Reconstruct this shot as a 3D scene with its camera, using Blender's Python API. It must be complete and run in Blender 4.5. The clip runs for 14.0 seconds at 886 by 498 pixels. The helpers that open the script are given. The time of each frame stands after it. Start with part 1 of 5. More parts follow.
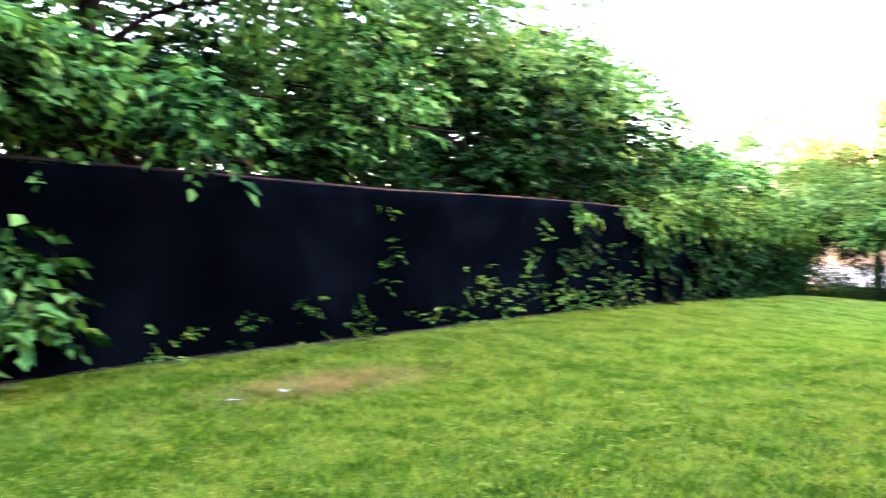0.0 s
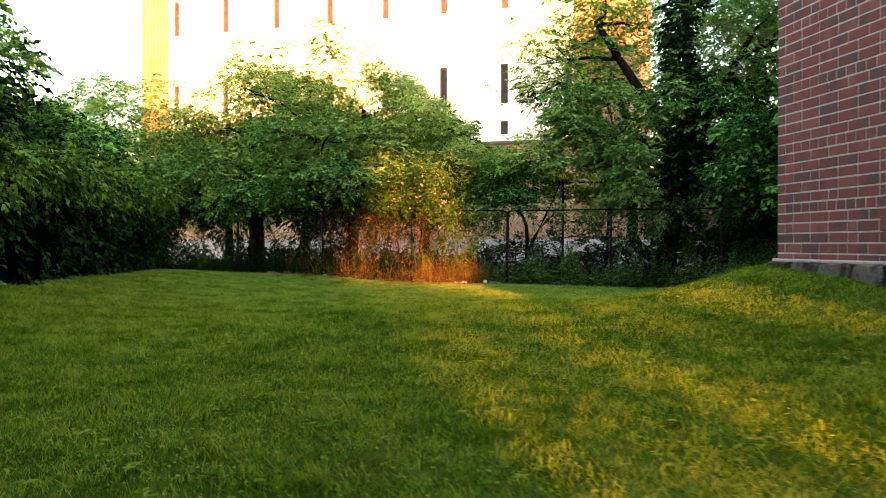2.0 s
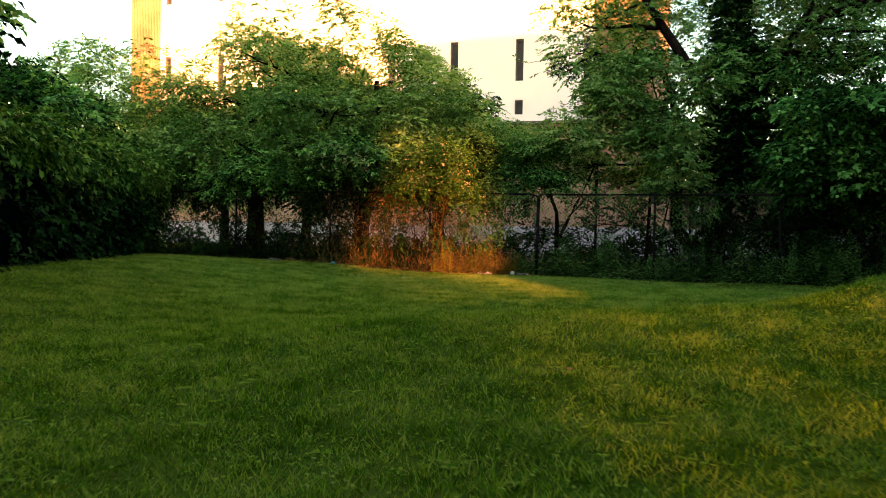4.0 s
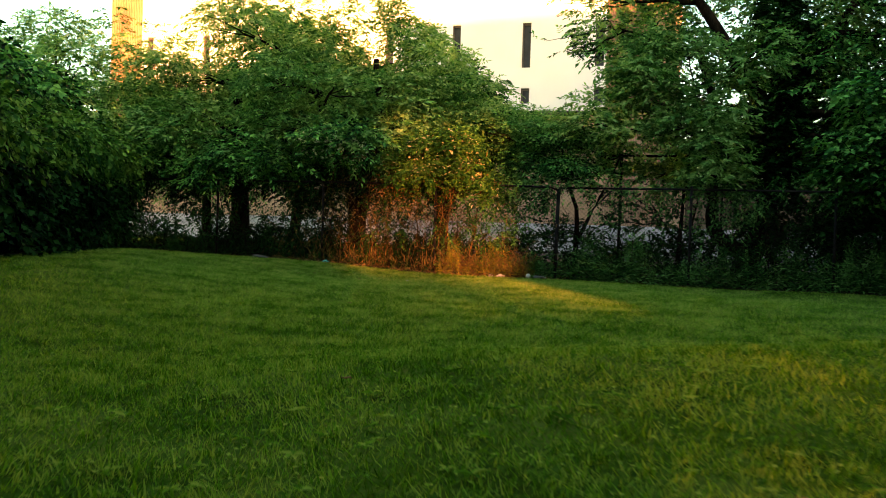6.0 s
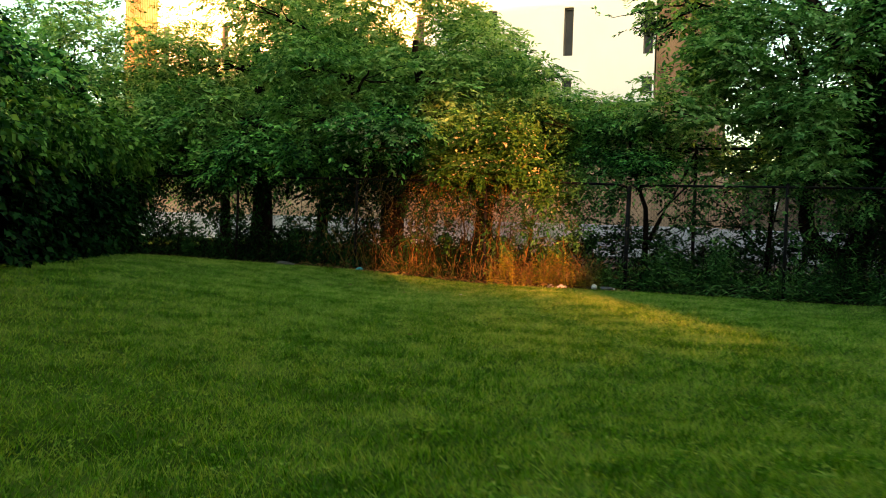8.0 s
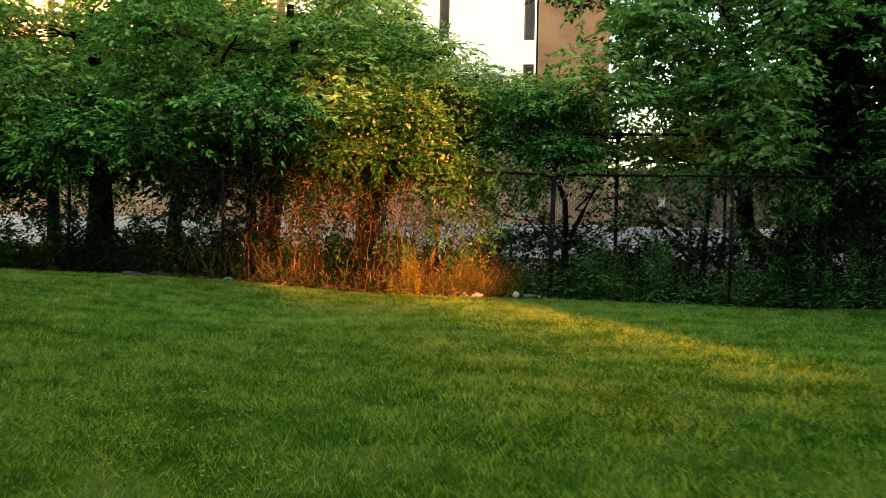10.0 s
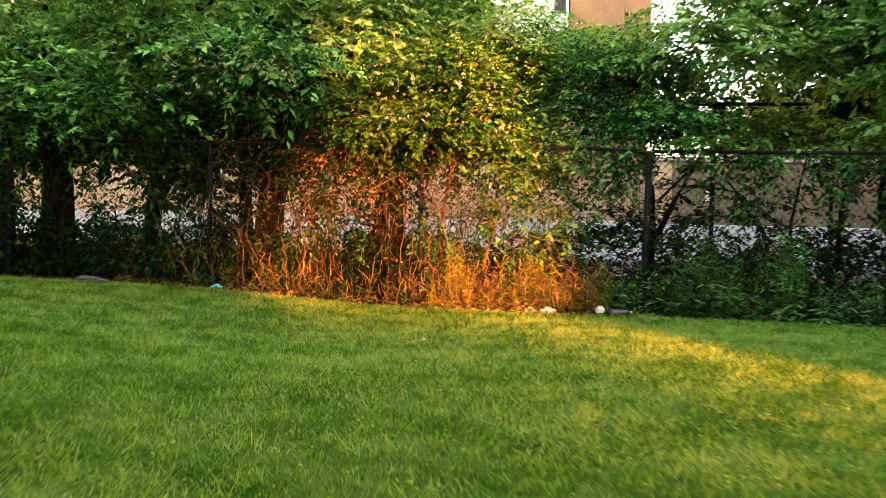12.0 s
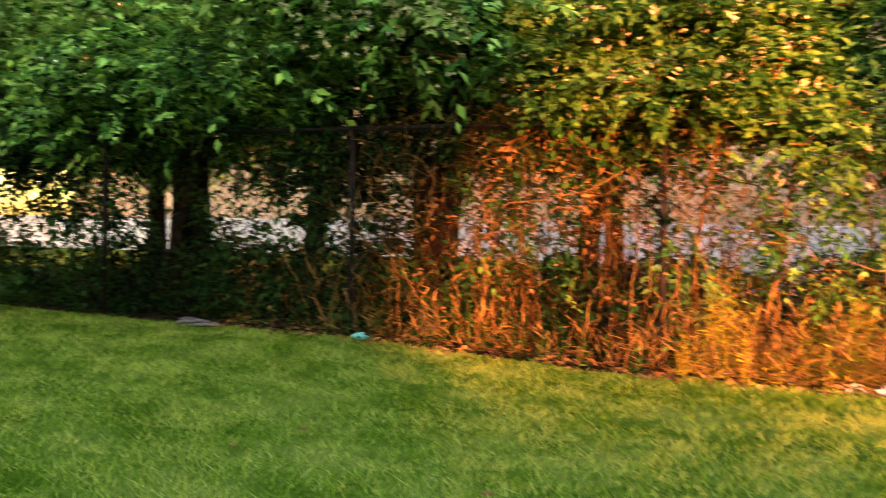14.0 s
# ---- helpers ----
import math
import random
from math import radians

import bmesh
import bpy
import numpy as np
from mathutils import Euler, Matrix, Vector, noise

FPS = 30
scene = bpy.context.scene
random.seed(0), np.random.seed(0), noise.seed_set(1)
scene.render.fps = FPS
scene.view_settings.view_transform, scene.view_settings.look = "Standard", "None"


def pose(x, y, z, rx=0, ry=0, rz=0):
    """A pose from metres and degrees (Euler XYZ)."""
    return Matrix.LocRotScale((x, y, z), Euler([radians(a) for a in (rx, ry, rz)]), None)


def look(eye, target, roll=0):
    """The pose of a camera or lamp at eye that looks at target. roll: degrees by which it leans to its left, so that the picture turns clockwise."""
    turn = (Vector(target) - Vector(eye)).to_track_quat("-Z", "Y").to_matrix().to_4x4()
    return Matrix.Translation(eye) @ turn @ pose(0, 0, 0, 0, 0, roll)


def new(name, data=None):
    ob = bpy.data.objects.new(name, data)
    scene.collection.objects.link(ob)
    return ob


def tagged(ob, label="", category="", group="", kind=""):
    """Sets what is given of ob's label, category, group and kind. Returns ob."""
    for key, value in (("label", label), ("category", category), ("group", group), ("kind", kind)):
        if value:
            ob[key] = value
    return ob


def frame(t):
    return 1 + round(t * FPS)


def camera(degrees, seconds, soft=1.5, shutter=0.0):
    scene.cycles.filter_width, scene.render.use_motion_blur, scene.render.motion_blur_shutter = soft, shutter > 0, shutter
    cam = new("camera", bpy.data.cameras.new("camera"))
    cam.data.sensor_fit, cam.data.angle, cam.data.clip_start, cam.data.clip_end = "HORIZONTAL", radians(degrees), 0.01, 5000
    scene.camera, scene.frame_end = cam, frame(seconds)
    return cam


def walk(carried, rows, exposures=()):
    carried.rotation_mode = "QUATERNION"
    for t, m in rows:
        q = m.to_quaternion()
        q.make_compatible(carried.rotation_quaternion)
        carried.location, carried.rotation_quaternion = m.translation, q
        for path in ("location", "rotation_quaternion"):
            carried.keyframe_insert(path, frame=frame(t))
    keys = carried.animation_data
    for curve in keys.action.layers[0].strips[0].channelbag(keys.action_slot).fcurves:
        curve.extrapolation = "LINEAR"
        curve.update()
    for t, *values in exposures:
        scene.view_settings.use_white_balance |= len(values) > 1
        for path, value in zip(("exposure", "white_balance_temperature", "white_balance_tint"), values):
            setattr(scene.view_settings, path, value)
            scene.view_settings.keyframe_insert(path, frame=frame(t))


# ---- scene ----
cam = camera(53.8, 14.0, soft=0.9, shutter=0.5)
PATH = [
    (0, (2.55, -20.15, 0.83), (0.818, -19.15, 0.858), 1.2),
    (0.5, (2.249, -19.971, 0.832), (0.743, -18.654, 0.844), 1.2),
    (1, (1.818, -19.728, 0.824), (0.629, -18.12, 0.829), 0.9),
    (1.5, (1.428, -19.503, 0.774), (0.594, -17.685, 0.775), 0.4),
    (1.8, (1.193, -19.362, 0.747), (0.551, -17.468, 0.742), 0.1),
    (2, (1.029, -19.207, 0.727), (0.403, -17.307, 0.72), 0.1),
    (2.2, (0.869, -19.05, 0.724), (0.25, -17.149, 0.712), 0.1),
    (2.5, (0.634, -18.788, 0.718), (0.016, -16.886, 0.703), 0.2),
    (3, (0.302, -18.387, 0.753), (-0.321, -16.487, 0.727), 0.5),
    (5.5, (-0.919, -16.116, 0.701), (-1.495, -14.202, 0.654), 1.7),
    (6, (-1.155, -15.683, 0.734), (-1.734, -13.769, 0.686), 1.8),
    (6.5, (-1.407, -15.25, 0.765), (-1.992, -13.338, 0.715), 1.7),
    (7, (-1.667, -14.816, 0.778), (-2.262, -12.907, 0.726), 1.5),
    (7.5, (-1.956, -14.36, 0.788), (-2.561, -12.455, 0.735), 1.5),
    (8, (-2.277, -13.894, 0.806), (-2.894, -11.992, 0.752), 1.8),
    (8.5, (-2.628, -13.423, 0.82), (-3.136, -11.489, 0.769), 1.1),
    (11, (-4.089, -10.556, 0.707), (-4.341, -8.572, 0.662), 1.5),
    (11.5, (-4.35, -9.891, 0.694), (-4.606, -7.908, 0.646), 1.7),
    (12, (-4.639, -9.023, 0.689), (-4.9, -7.04, 0.643), 1.4),
    (12.5, (-4.921, -8.037, 0.693), (-5.189, -6.056, 0.646), 1.3),
    (13, (-5.211, -6.982, 0.69), (-5.487, -5.001, 0.65), 0.6),
    (13.5, (-5.352, -6.281, 0.731), (-5.783, -4.329, 0.684), 0.4),
    (14, (-5.399, -5.974, 0.827), (-6.101, -4.101, 0.778), 0.9),
]
# exposure in stops along the clip: the clip's own camera opens and closes its iris
EXPOSURES = [
    (0.0, 6.7, 5900, 42), (0.5, 6.15, 6300, 40), (1.0, 5.5, 6500, 33), (1.5, 4.85, 6800, 24), (2.0, 4.35, 7000, 18), (3.0, 3.66, 7000, 17),
    (6.0, 3.58, 6950, 0), (8.5, 3.82, 6980, 0), (10.8, 4.35, 7050, 12), (12.5, 5.05, 7450, 20), (14.0, 5.05, 7550, 25),
]
walk(cam, [(t, look(eye, target, roll)) for t, eye, target, roll in PATH], EXPOSURES)

# ---- light: a low evening sun behind the camera, and the sky ----
SUN_ELEVATION = 4.2
SUN_FROM = Vector((0.4886, -0.8725, math.tan(radians(SUN_ELEVATION)))).normalized()
world = bpy.data.worlds.new("sky")
scene.world = world
world.use_nodes = True
wn = world.node_tree.nodes
sky = wn.new("ShaderNodeTexSky")
sky.sky_type = "NISHITA"
sky.sun_disc = False
sky.sun_elevation = radians(SUN_ELEVATION)
sky.sun_rotation = radians(150.75)
sky.air_density, sky.dust_density, sky.ozone_density = 1.0, 1.5, 1.0
wn["Background"].inputs["Strength"].default_value = 0.095
world.node_tree.links.new(sky.outputs[0], wn["Background"].inputs["Color"])

sun_data = bpy.data.lights.new("sun", "SUN")
sun_data.energy = 4.7
sun_data.angle = radians(1.5)
sun_data.color = (1.0, 0.3, 0.095)
sun = new("sun", sun_data)
sun.matrix_world = look(SUN_FROM * 60, (0, 0, 0))

# ---- materials ----


def material(name, stops, scale=8.0, rough=0.8, metal=0.0, bump=0.3, fine=120.0, spread=0.25, per="none", translucent=0.0, spec=0.3, stretch=(1, 1, 1), detail=6.0):
    """A procedural surface: a colour ramp over two scales of noise, with bump. per: 'island' or 'object' adds a tint for each piece."""
    m = bpy.data.materials.new(name)
    m.use_nodes = True
    nt = m.node_tree
    n, l = nt.nodes, nt.links
    p = n["Principled BSDF"]
    p.inputs["Roughness"].default_value = rough
    p.inputs["Metallic"].default_value = metal
    p.inputs["Specular IOR Level"].default_value = spec
    geo = n.new("ShaderNodeNewGeometry")
    mp = n.new("ShaderNodeMapping")
    mp.inputs["Scale"].default_value = stretch
    l.new(geo.outputs["Position"], mp.inputs["Vector"])
    a = n.new("ShaderNodeTexNoise")
    a.inputs["Scale"].default_value, a.inputs["Detail"].default_value = scale, detail
    b = n.new("ShaderNodeTexNoise")
    b.inputs["Scale"].default_value, b.inputs["Detail"].default_value = fine, 4.0
    l.new(mp.outputs[0], a.inputs["Vector"])
    l.new(mp.outputs[0], b.inputs["Vector"])
    mix = n.new("ShaderNodeMath")
    mix.operation = "MULTIPLY_ADD"
    l.new(b.outputs["Fac"], mix.inputs[0])
    mix.inputs[1].default_value = spread
    l.new(a.outputs["Fac"], mix.inputs[2])
    last = mix
    if per != "none":
        if per == "island":
            src = geo.outputs["Random Per Island"]
        else:
            src = n.new("ShaderNodeObjectInfo").outputs["Random"]
        add = n.new("ShaderNodeMath")
        add.operation = "MULTIPLY_ADD"
        l.new(src, add.inputs[0])
        add.inputs[1].default_value = 0.45
        l.new(mix.outputs[0], add.inputs[2])
        last = n.new("ShaderNodeMath")
        last.operation = "SUBTRACT"
        l.new(add.outputs[0], last.inputs[0])
        last.inputs[1].default_value = 0.225
    ramp = n.new("ShaderNodeValToRGB")
    lo, hi = 0.32 + spread / 2, 0.68 + spread / 2
    e = ramp.color_ramp.elements
    for k, c in enumerate(stops):
        pos = lo + (hi - lo) * k / max(1, len(stops) - 1)
        el = e[k] if k < 2 else e.new(pos)
        el.position, el.color = pos, (*c, 1)
    l.new(last.outputs[0], ramp.inputs[0])
    l.new(ramp.outputs[0], p.inputs["Base Color"])
    if bump:
        bp = n.new("ShaderNodeBump")
        bp.inputs["Strength"].default_value = bump
        bp.inputs["Distance"].default_value = 0.01
        l.new(b.outputs["Fac"], bp.inputs["Height"])
        l.new(bp.outputs[0], p.inputs["Normal"])
    if translucent:
        tr = n.new("ShaderNodeBsdfTranslucent")
        tint = n.new("ShaderNodeMixRGB")
        tint.blend_type, tint.inputs[0].default_value = "MULTIPLY", 1.0
        tint.inputs[2].default_value = (1.2, 1.5, 0.75, 1)
        l.new(ramp.outputs[0], tint.inputs[1])
        l.new(tint.outputs[0], tr.inputs["Color"])
        sh = n.new("ShaderNodeMixShader")
        sh.inputs[0].default_value = translucent
        l.new(p.outputs[0], sh.inputs[1])
        l.new(tr.outputs[0], sh.inputs[2])
        l.new(sh.outputs[0], n["Material Output"].inputs["Surface"])
    return m


LAWN = material("lawn_soil", [(0.014, 0.04, 0.002), (0.032, 0.08, 0.005), (0.06, 0.105, 0.012)], 2.0, 0.95, spec=0.02, bump=0.6, fine=30, spread=0.7)
GRASS = material("grass_blade", [(0.03, 0.09, 0.003), (0.082, 0.2, 0.009), (0.135, 0.27, 0.018), (0.21, 0.31, 0.042)], 2.3, 0.75, bump=0, fine=9, spread=0.8, per="island", translucent=0.28, spec=0.03)
# the near-black and bright stops also put crown shade and lit leaves into colour
LEAF_MAPLE = material("maple_leaf", [(0.0015, 0.014, 0.002), (0.036, 0.145, 0.03), (0.17, 0.4, 0.09)], 0.9, 0.6, bump=0, fine=9, per="island", translucent=0.18, spec=0.04)
# pale green leaf; on upper crowns its paleness stands for sky light
LEAF_LIGHT = material("pale_maple_leaf", [(0.035, 0.11, 0.024), (0.12, 0.25, 0.065), (0.25, 0.41, 0.14)], 0.8, 0.6, bump=0, fine=9, per="island", translucent=0.38, spec=0.05)
# dark green leaf, near-black because inner and under-tree shade is put into it
LEAF_DARK = material("dark_shaded_leaf", [(0.0006, 0.006, 0.001), (0.005, 0.026, 0.006), (0.02, 0.07, 0.016)], 0.8, 0.6, bump=0, fine=9, per="island", translucent=0.12, spec=0.03)
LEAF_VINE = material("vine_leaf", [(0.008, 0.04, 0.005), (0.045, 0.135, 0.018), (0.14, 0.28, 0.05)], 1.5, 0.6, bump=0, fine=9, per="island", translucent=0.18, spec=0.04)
LEAF_HONEY = material("honeysuckle_leaf", [(0.008, 0.04, 0.006), (0.03, 0.1, 0.015), (0.085, 0.18, 0.032)], 2.0, 0.6, bump=0, fine=9, per="island", translucent=0.22, spec=0.05)
BLOSSOM = material("honeysuckle_blossom", [(0.5, 0.46, 0.28), (0.76, 0.72, 0.55)], 6, 0.6, bump=0, fine=30, per="island", translucent=0.3)
LEAF_WEED = material("weed_leaf", [(0.006, 0.036, 0.007), (0.035, 0.12, 0.026), (0.12, 0.27, 0.07)], 1.6, 0.6, bump=0, fine=9, per="island", translucent=0.18, spec=0.05)
# goldenrod yellow-green with the evening sun's gold put into it
LEAF_GOLDENROD_LIT = material("goldenrod_lit_leaf", [(0.04, 0.075, 0.009), (0.15, 0.165, 0.02), (0.34, 0.28, 0.035)], 1.6, 0.6, bump=0, fine=9, per="island", translucent=0.25, spec=0.05)
# bare brown soil, blackened to hold the shade under the trees
SOIL = material("dark_shaded_soil", [(0.003, 0.002, 0.0015), (0.009, 0.006, 0.004), (0.026, 0.016, 0.009)], 3.0, 0.95, bump=0.8, fine=60, spread=0.5, spec=0.03)
LEAF_DRY = material("dry_leaf", [(0.04, 0.02, 0.007), (0.12, 0.065, 0.018), (0.24, 0.15, 0.05)], 3, 0.7, bump=0, fine=30, per="island", translucent=0.2)
STRAW = material("dry_grass_stalk", [(0.06, 0.04, 0.014), (0.13, 0.085, 0.025), (0.22, 0.15, 0.045)], 3, 0.7, bump=0, fine=30, per="island", translucent=0.25)
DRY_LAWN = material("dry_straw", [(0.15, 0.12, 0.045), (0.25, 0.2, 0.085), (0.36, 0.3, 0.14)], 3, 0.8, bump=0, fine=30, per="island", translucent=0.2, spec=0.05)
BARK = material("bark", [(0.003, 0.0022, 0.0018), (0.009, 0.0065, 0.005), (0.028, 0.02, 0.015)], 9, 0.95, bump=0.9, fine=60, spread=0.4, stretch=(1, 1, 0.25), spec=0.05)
STEM = material("vine_stem", [(0.01, 0.006, 0.002), (0.05, 0.028, 0.008), (0.17, 0.11, 0.04)], 7, 0.9, bump=0.5, fine=90, per="island", spec=0.05)
METAL = material("black_fence_paint", [(0.004, 0.004, 0.005), (0.007, 0.007, 0.008), (0.016, 0.014, 0.012)], 12, 0.65, metal=0.0, bump=0.25, fine=200, spec=0.1)
WIRE = material("fence_wire", [(0.003, 0.003, 0.003), (0.009, 0.008, 0.007), (0.025, 0.02, 0.015)], 14, 0.7, metal=0.0, bump=0, fine=100, spec=0.1)
SCREEN = material("black_screen_fabric", [(0.0005, 0.0009, 0.0015), (0.0009, 0.0016, 0.0027), (0.002, 0.0033, 0.0052)], 1.4, 1.0, bump=0.5, fine=260, spread=0.3, spec=0.0)
BRICK = material("red_brick", [(0.11, 0.055, 0.055), (0.17, 0.055, 0.05), (0.2, 0.055, 0.05), (0.23, 0.062, 0.052), (0.18, 0.06, 0.055), (0.24, 0.085, 0.065)], 5, 0.85, bump=0.5, fine=140, spread=0.35, per="object")
BRICK_REST = material("red_brick_joined", [(0.11, 0.055, 0.055), (0.17, 0.055, 0.05), (0.2, 0.055, 0.05), (0.23, 0.062, 0.052), (0.18, 0.06, 0.055), (0.24, 0.085, 0.065)], 5, 0.85, bump=0.5, fine=140, spread=0.35, per="island")
MORTAR = material("mortar", [(0.42, 0.37, 0.34), (0.56, 0.51, 0.47)], 20, 0.95, bump=0.6, fine=200)
STONE = material("foundation_stone", [(0.015, 0.014, 0.012), (0.05, 0.046, 0.04), (0.14, 0.125, 0.11)], 9, 0.95, bump=1.0, fine=50, spread=0.5, per="object", spec=0.1)
JOINT = material("foundation_joint", [(0.012, 0.011, 0.009), (0.03, 0.027, 0.023), (0.06, 0.054, 0.047)], 10, 0.95, bump=1.0, fine=60, spread=0.5, spec=0.05)
WHITE = material("white_panel", [(0.76, 0.75, 0.72), (0.82, 0.81, 0.79)], 0.5, 0.7, bump=0.1, fine=40)
DULL_BRICK = material("dull_brown_brick", [(0.07, 0.055, 0.035), (0.11, 0.085, 0.055), (0.16, 0.12, 0.08)], 1.2, 0.9, bump=0.4, fine=25, spread=0.5)
TAN = material("tan_brick", [(0.3, 0.19, 0.12), (0.38, 0.25, 0.16), (0.45, 0.31, 0.2)], 1.2, 0.85, bump=0.4, fine=25, spread=0.5)
# the tan brick darkened to hold down the sunlight on the piers
PIER_BRICK = material("dimmed_pier_brick", [(0.2, 0.13, 0.085), (0.26, 0.175, 0.115), (0.32, 0.22, 0.145)], 1.2, 0.9, bump=0.4, fine=25, spread=0.5, spec=0.1)
CONCRETE = material("pale_concrete", [(0.3, 0.3, 0.32), (0.4, 0.4, 0.42), (0.48, 0.48, 0.5)], 2.5, 0.9, bump=0.4, fine=60, spread=0.4)
ASPHALT = material("asphalt", [(0.035, 0.035, 0.037), (0.055, 0.055, 0.057), (0.08, 0.08, 0.08)], 1.5, 0.9, bump=0.6, fine=150, spread=0.4)
FRAME_GREY = material("grey_window_frame", [(0.05, 0.047, 0.043), (0.09, 0.085, 0.08)], 4, 0.6, bump=0.1, fine=80)
FRAME_WHITE = material("weathered_white_frame", [(0.5, 0.47, 0.42), (0.66, 0.63, 0.58)], 8, 0.6, bump=0.2, fine=90)
BLIND = material("grey_blind", [(0.016, 0.02, 0.028), (0.028, 0.034, 0.045)], 4, 0.5, bump=0.1, fine=60, spec=0.2)
PLASTIC_WHITE = material("white_plastic", [(0.66, 0.66, 0.64), (0.8, 0.8, 0.78)], 20, 0.4, bump=0.1, fine=200, spec=0.5)
PLASTIC_GREY = material("grey_plastic", [(0.04, 0.042, 0.045), (0.12, 0.125, 0.13)], 14, 0.4, bump=0.3, fine=90, spec=0.5)
PAPER = material("white_paper", [(0.42, 0.41, 0.39), (0.58, 0.57, 0.55)], 20, 0.8, bump=0.2, fine=120)
TEAL = material("teal_wrapper", [(0.03, 0.3, 0.32), (0.08, 0.45, 0.46)], 30, 0.4, bump=0.2, fine=150)
ORANGE_BRICK = material("orange_brick", [(0.36, 0.15, 0.08), (0.46, 0.22, 0.12)], 3, 0.85, bump=0.3, fine=60)
SHINGLE = material("grey_shingle", [(0.1, 0.1, 0.1), (0.2, 0.2, 0.2)], 5, 0.9, bump=0.5, fine=60)
WOOD = material("weathered_wood", [(0.12, 0.09, 0.065), (0.22, 0.18, 0.14)], 5, 0.85, bump=0.5, fine=70, stretch=(1, 1, 0.15))


def paler_to_fence(m, lift):
    """Paler grass towards the fence end of the lawn, broken up by patches."""
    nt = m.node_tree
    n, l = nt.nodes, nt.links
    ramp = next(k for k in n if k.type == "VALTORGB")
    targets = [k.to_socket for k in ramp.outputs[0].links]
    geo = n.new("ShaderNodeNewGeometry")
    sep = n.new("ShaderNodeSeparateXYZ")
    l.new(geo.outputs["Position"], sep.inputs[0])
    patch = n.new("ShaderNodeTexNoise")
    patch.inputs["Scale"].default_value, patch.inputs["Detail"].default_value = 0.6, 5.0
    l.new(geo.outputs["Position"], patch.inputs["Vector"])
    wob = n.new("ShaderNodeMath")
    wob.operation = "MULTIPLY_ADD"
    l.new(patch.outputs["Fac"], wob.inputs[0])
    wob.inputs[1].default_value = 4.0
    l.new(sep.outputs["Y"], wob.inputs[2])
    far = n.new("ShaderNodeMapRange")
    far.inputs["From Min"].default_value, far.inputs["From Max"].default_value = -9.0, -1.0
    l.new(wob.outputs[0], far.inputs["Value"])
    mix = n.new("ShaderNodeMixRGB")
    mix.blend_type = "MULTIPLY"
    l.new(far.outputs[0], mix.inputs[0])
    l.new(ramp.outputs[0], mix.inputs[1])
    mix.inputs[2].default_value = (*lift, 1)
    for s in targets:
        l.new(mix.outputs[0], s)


paler_to_fence(LAWN, (1.4, 1.25, 2.0))
paler_to_fence(GRASS, (1.4, 1.25, 2.2))


def glass_material():
    m = bpy.data.materials.new("window_glass")
    m.use_nodes = True
    p = m.node_tree.nodes["Principled BSDF"]
    p.inputs["Base Color"].default_value = (0.02, 0.022, 0.025, 1)
    p.inputs["Roughness"].default_value = 0.06
    p.inputs["Specular IOR Level"].default_value = 0.6
    return m


GLASS = glass_material()

# ---- mesh helpers ----


def mesh_object(name, verts, faces, mat, parent=None, smooth=False):
    """A mesh object from arrays: verts (n, 3); faces: (m, k) of equal size, or a list of such."""
    me = bpy.data.meshes.new(name)
    v = np.asarray(verts, np.float32).reshape(-1, 3)
    sets = faces if isinstance(faces, list) else [faces]
    sets = [np.asarray(f, np.int32) for f in sets if len(f)]
    loops = np.concatenate([f.ravel() for f in sets])
    sizes = np.concatenate([np.full(len(f), f.shape[1], np.int32) for f in sets])
    starts = np.concatenate([[0], np.cumsum(sizes)[:-1]]).astype(np.int32)
    me.vertices.add(len(v))
    me.vertices.foreach_set("co", v.ravel())
    me.loops.add(len(loops))
    me.loops.foreach_set("vertex_index", loops)
    me.polygons.add(len(sizes))
    me.polygons.foreach_set("loop_start", starts)
    if smooth:
        me.polygons.foreach_set("use_smooth", np.ones(len(sizes), bool))
    me.materials.append(mat)
    me.update(calc_edges=True)
    me.validate()
    ob = new(name, me)
    if parent is not None:
        ob.parent = parent
    return ob


def part(name, bm, mat, parent=None, label="", smooth=False):
    me = bpy.data.meshes.new(name)
    bm.to_mesh(me)
    bm.free()
    if smooth:
        for p in me.polygons:
            p.use_smooth = True
    me.materials.append(mat)
    ob = new(name, me)
    if parent is not None:
        ob.parent = parent
    if label:
        tagged(ob, label)
    return ob


def empty(name, at=(0, 0, 0), turn=0.0):
    ob = new(name)
    ob.matrix_basis = pose(*at, 0, 0, turn)
    return ob


def box(bm, lo, hi, bevel=0.0, m=None):
    c = [(a + b) / 2 for a, b in zip(lo, hi)]
    s = [abs(b - a) for a, b in zip(lo, hi)]
    r = bmesh.ops.create_cube(bm, size=1.0, matrix=Matrix.LocRotScale(c, None, s))
    if bevel:
        es = list({e for v in r["verts"] for e in v.link_edges})
        r2 = bmesh.ops.bevel(bm, geom=es, offset=bevel, segments=1, affect="EDGES")
    if m is not None:
        bmesh.ops.transform(bm, matrix=m, verts=r["verts"] if not bevel else r2["verts"])
    return bm


def slab(name, lo, hi, mat, parent=None, bevel=0.0, label=""):
    return part(name, box(bmesh.new(), lo, hi, bevel), mat, parent, label)


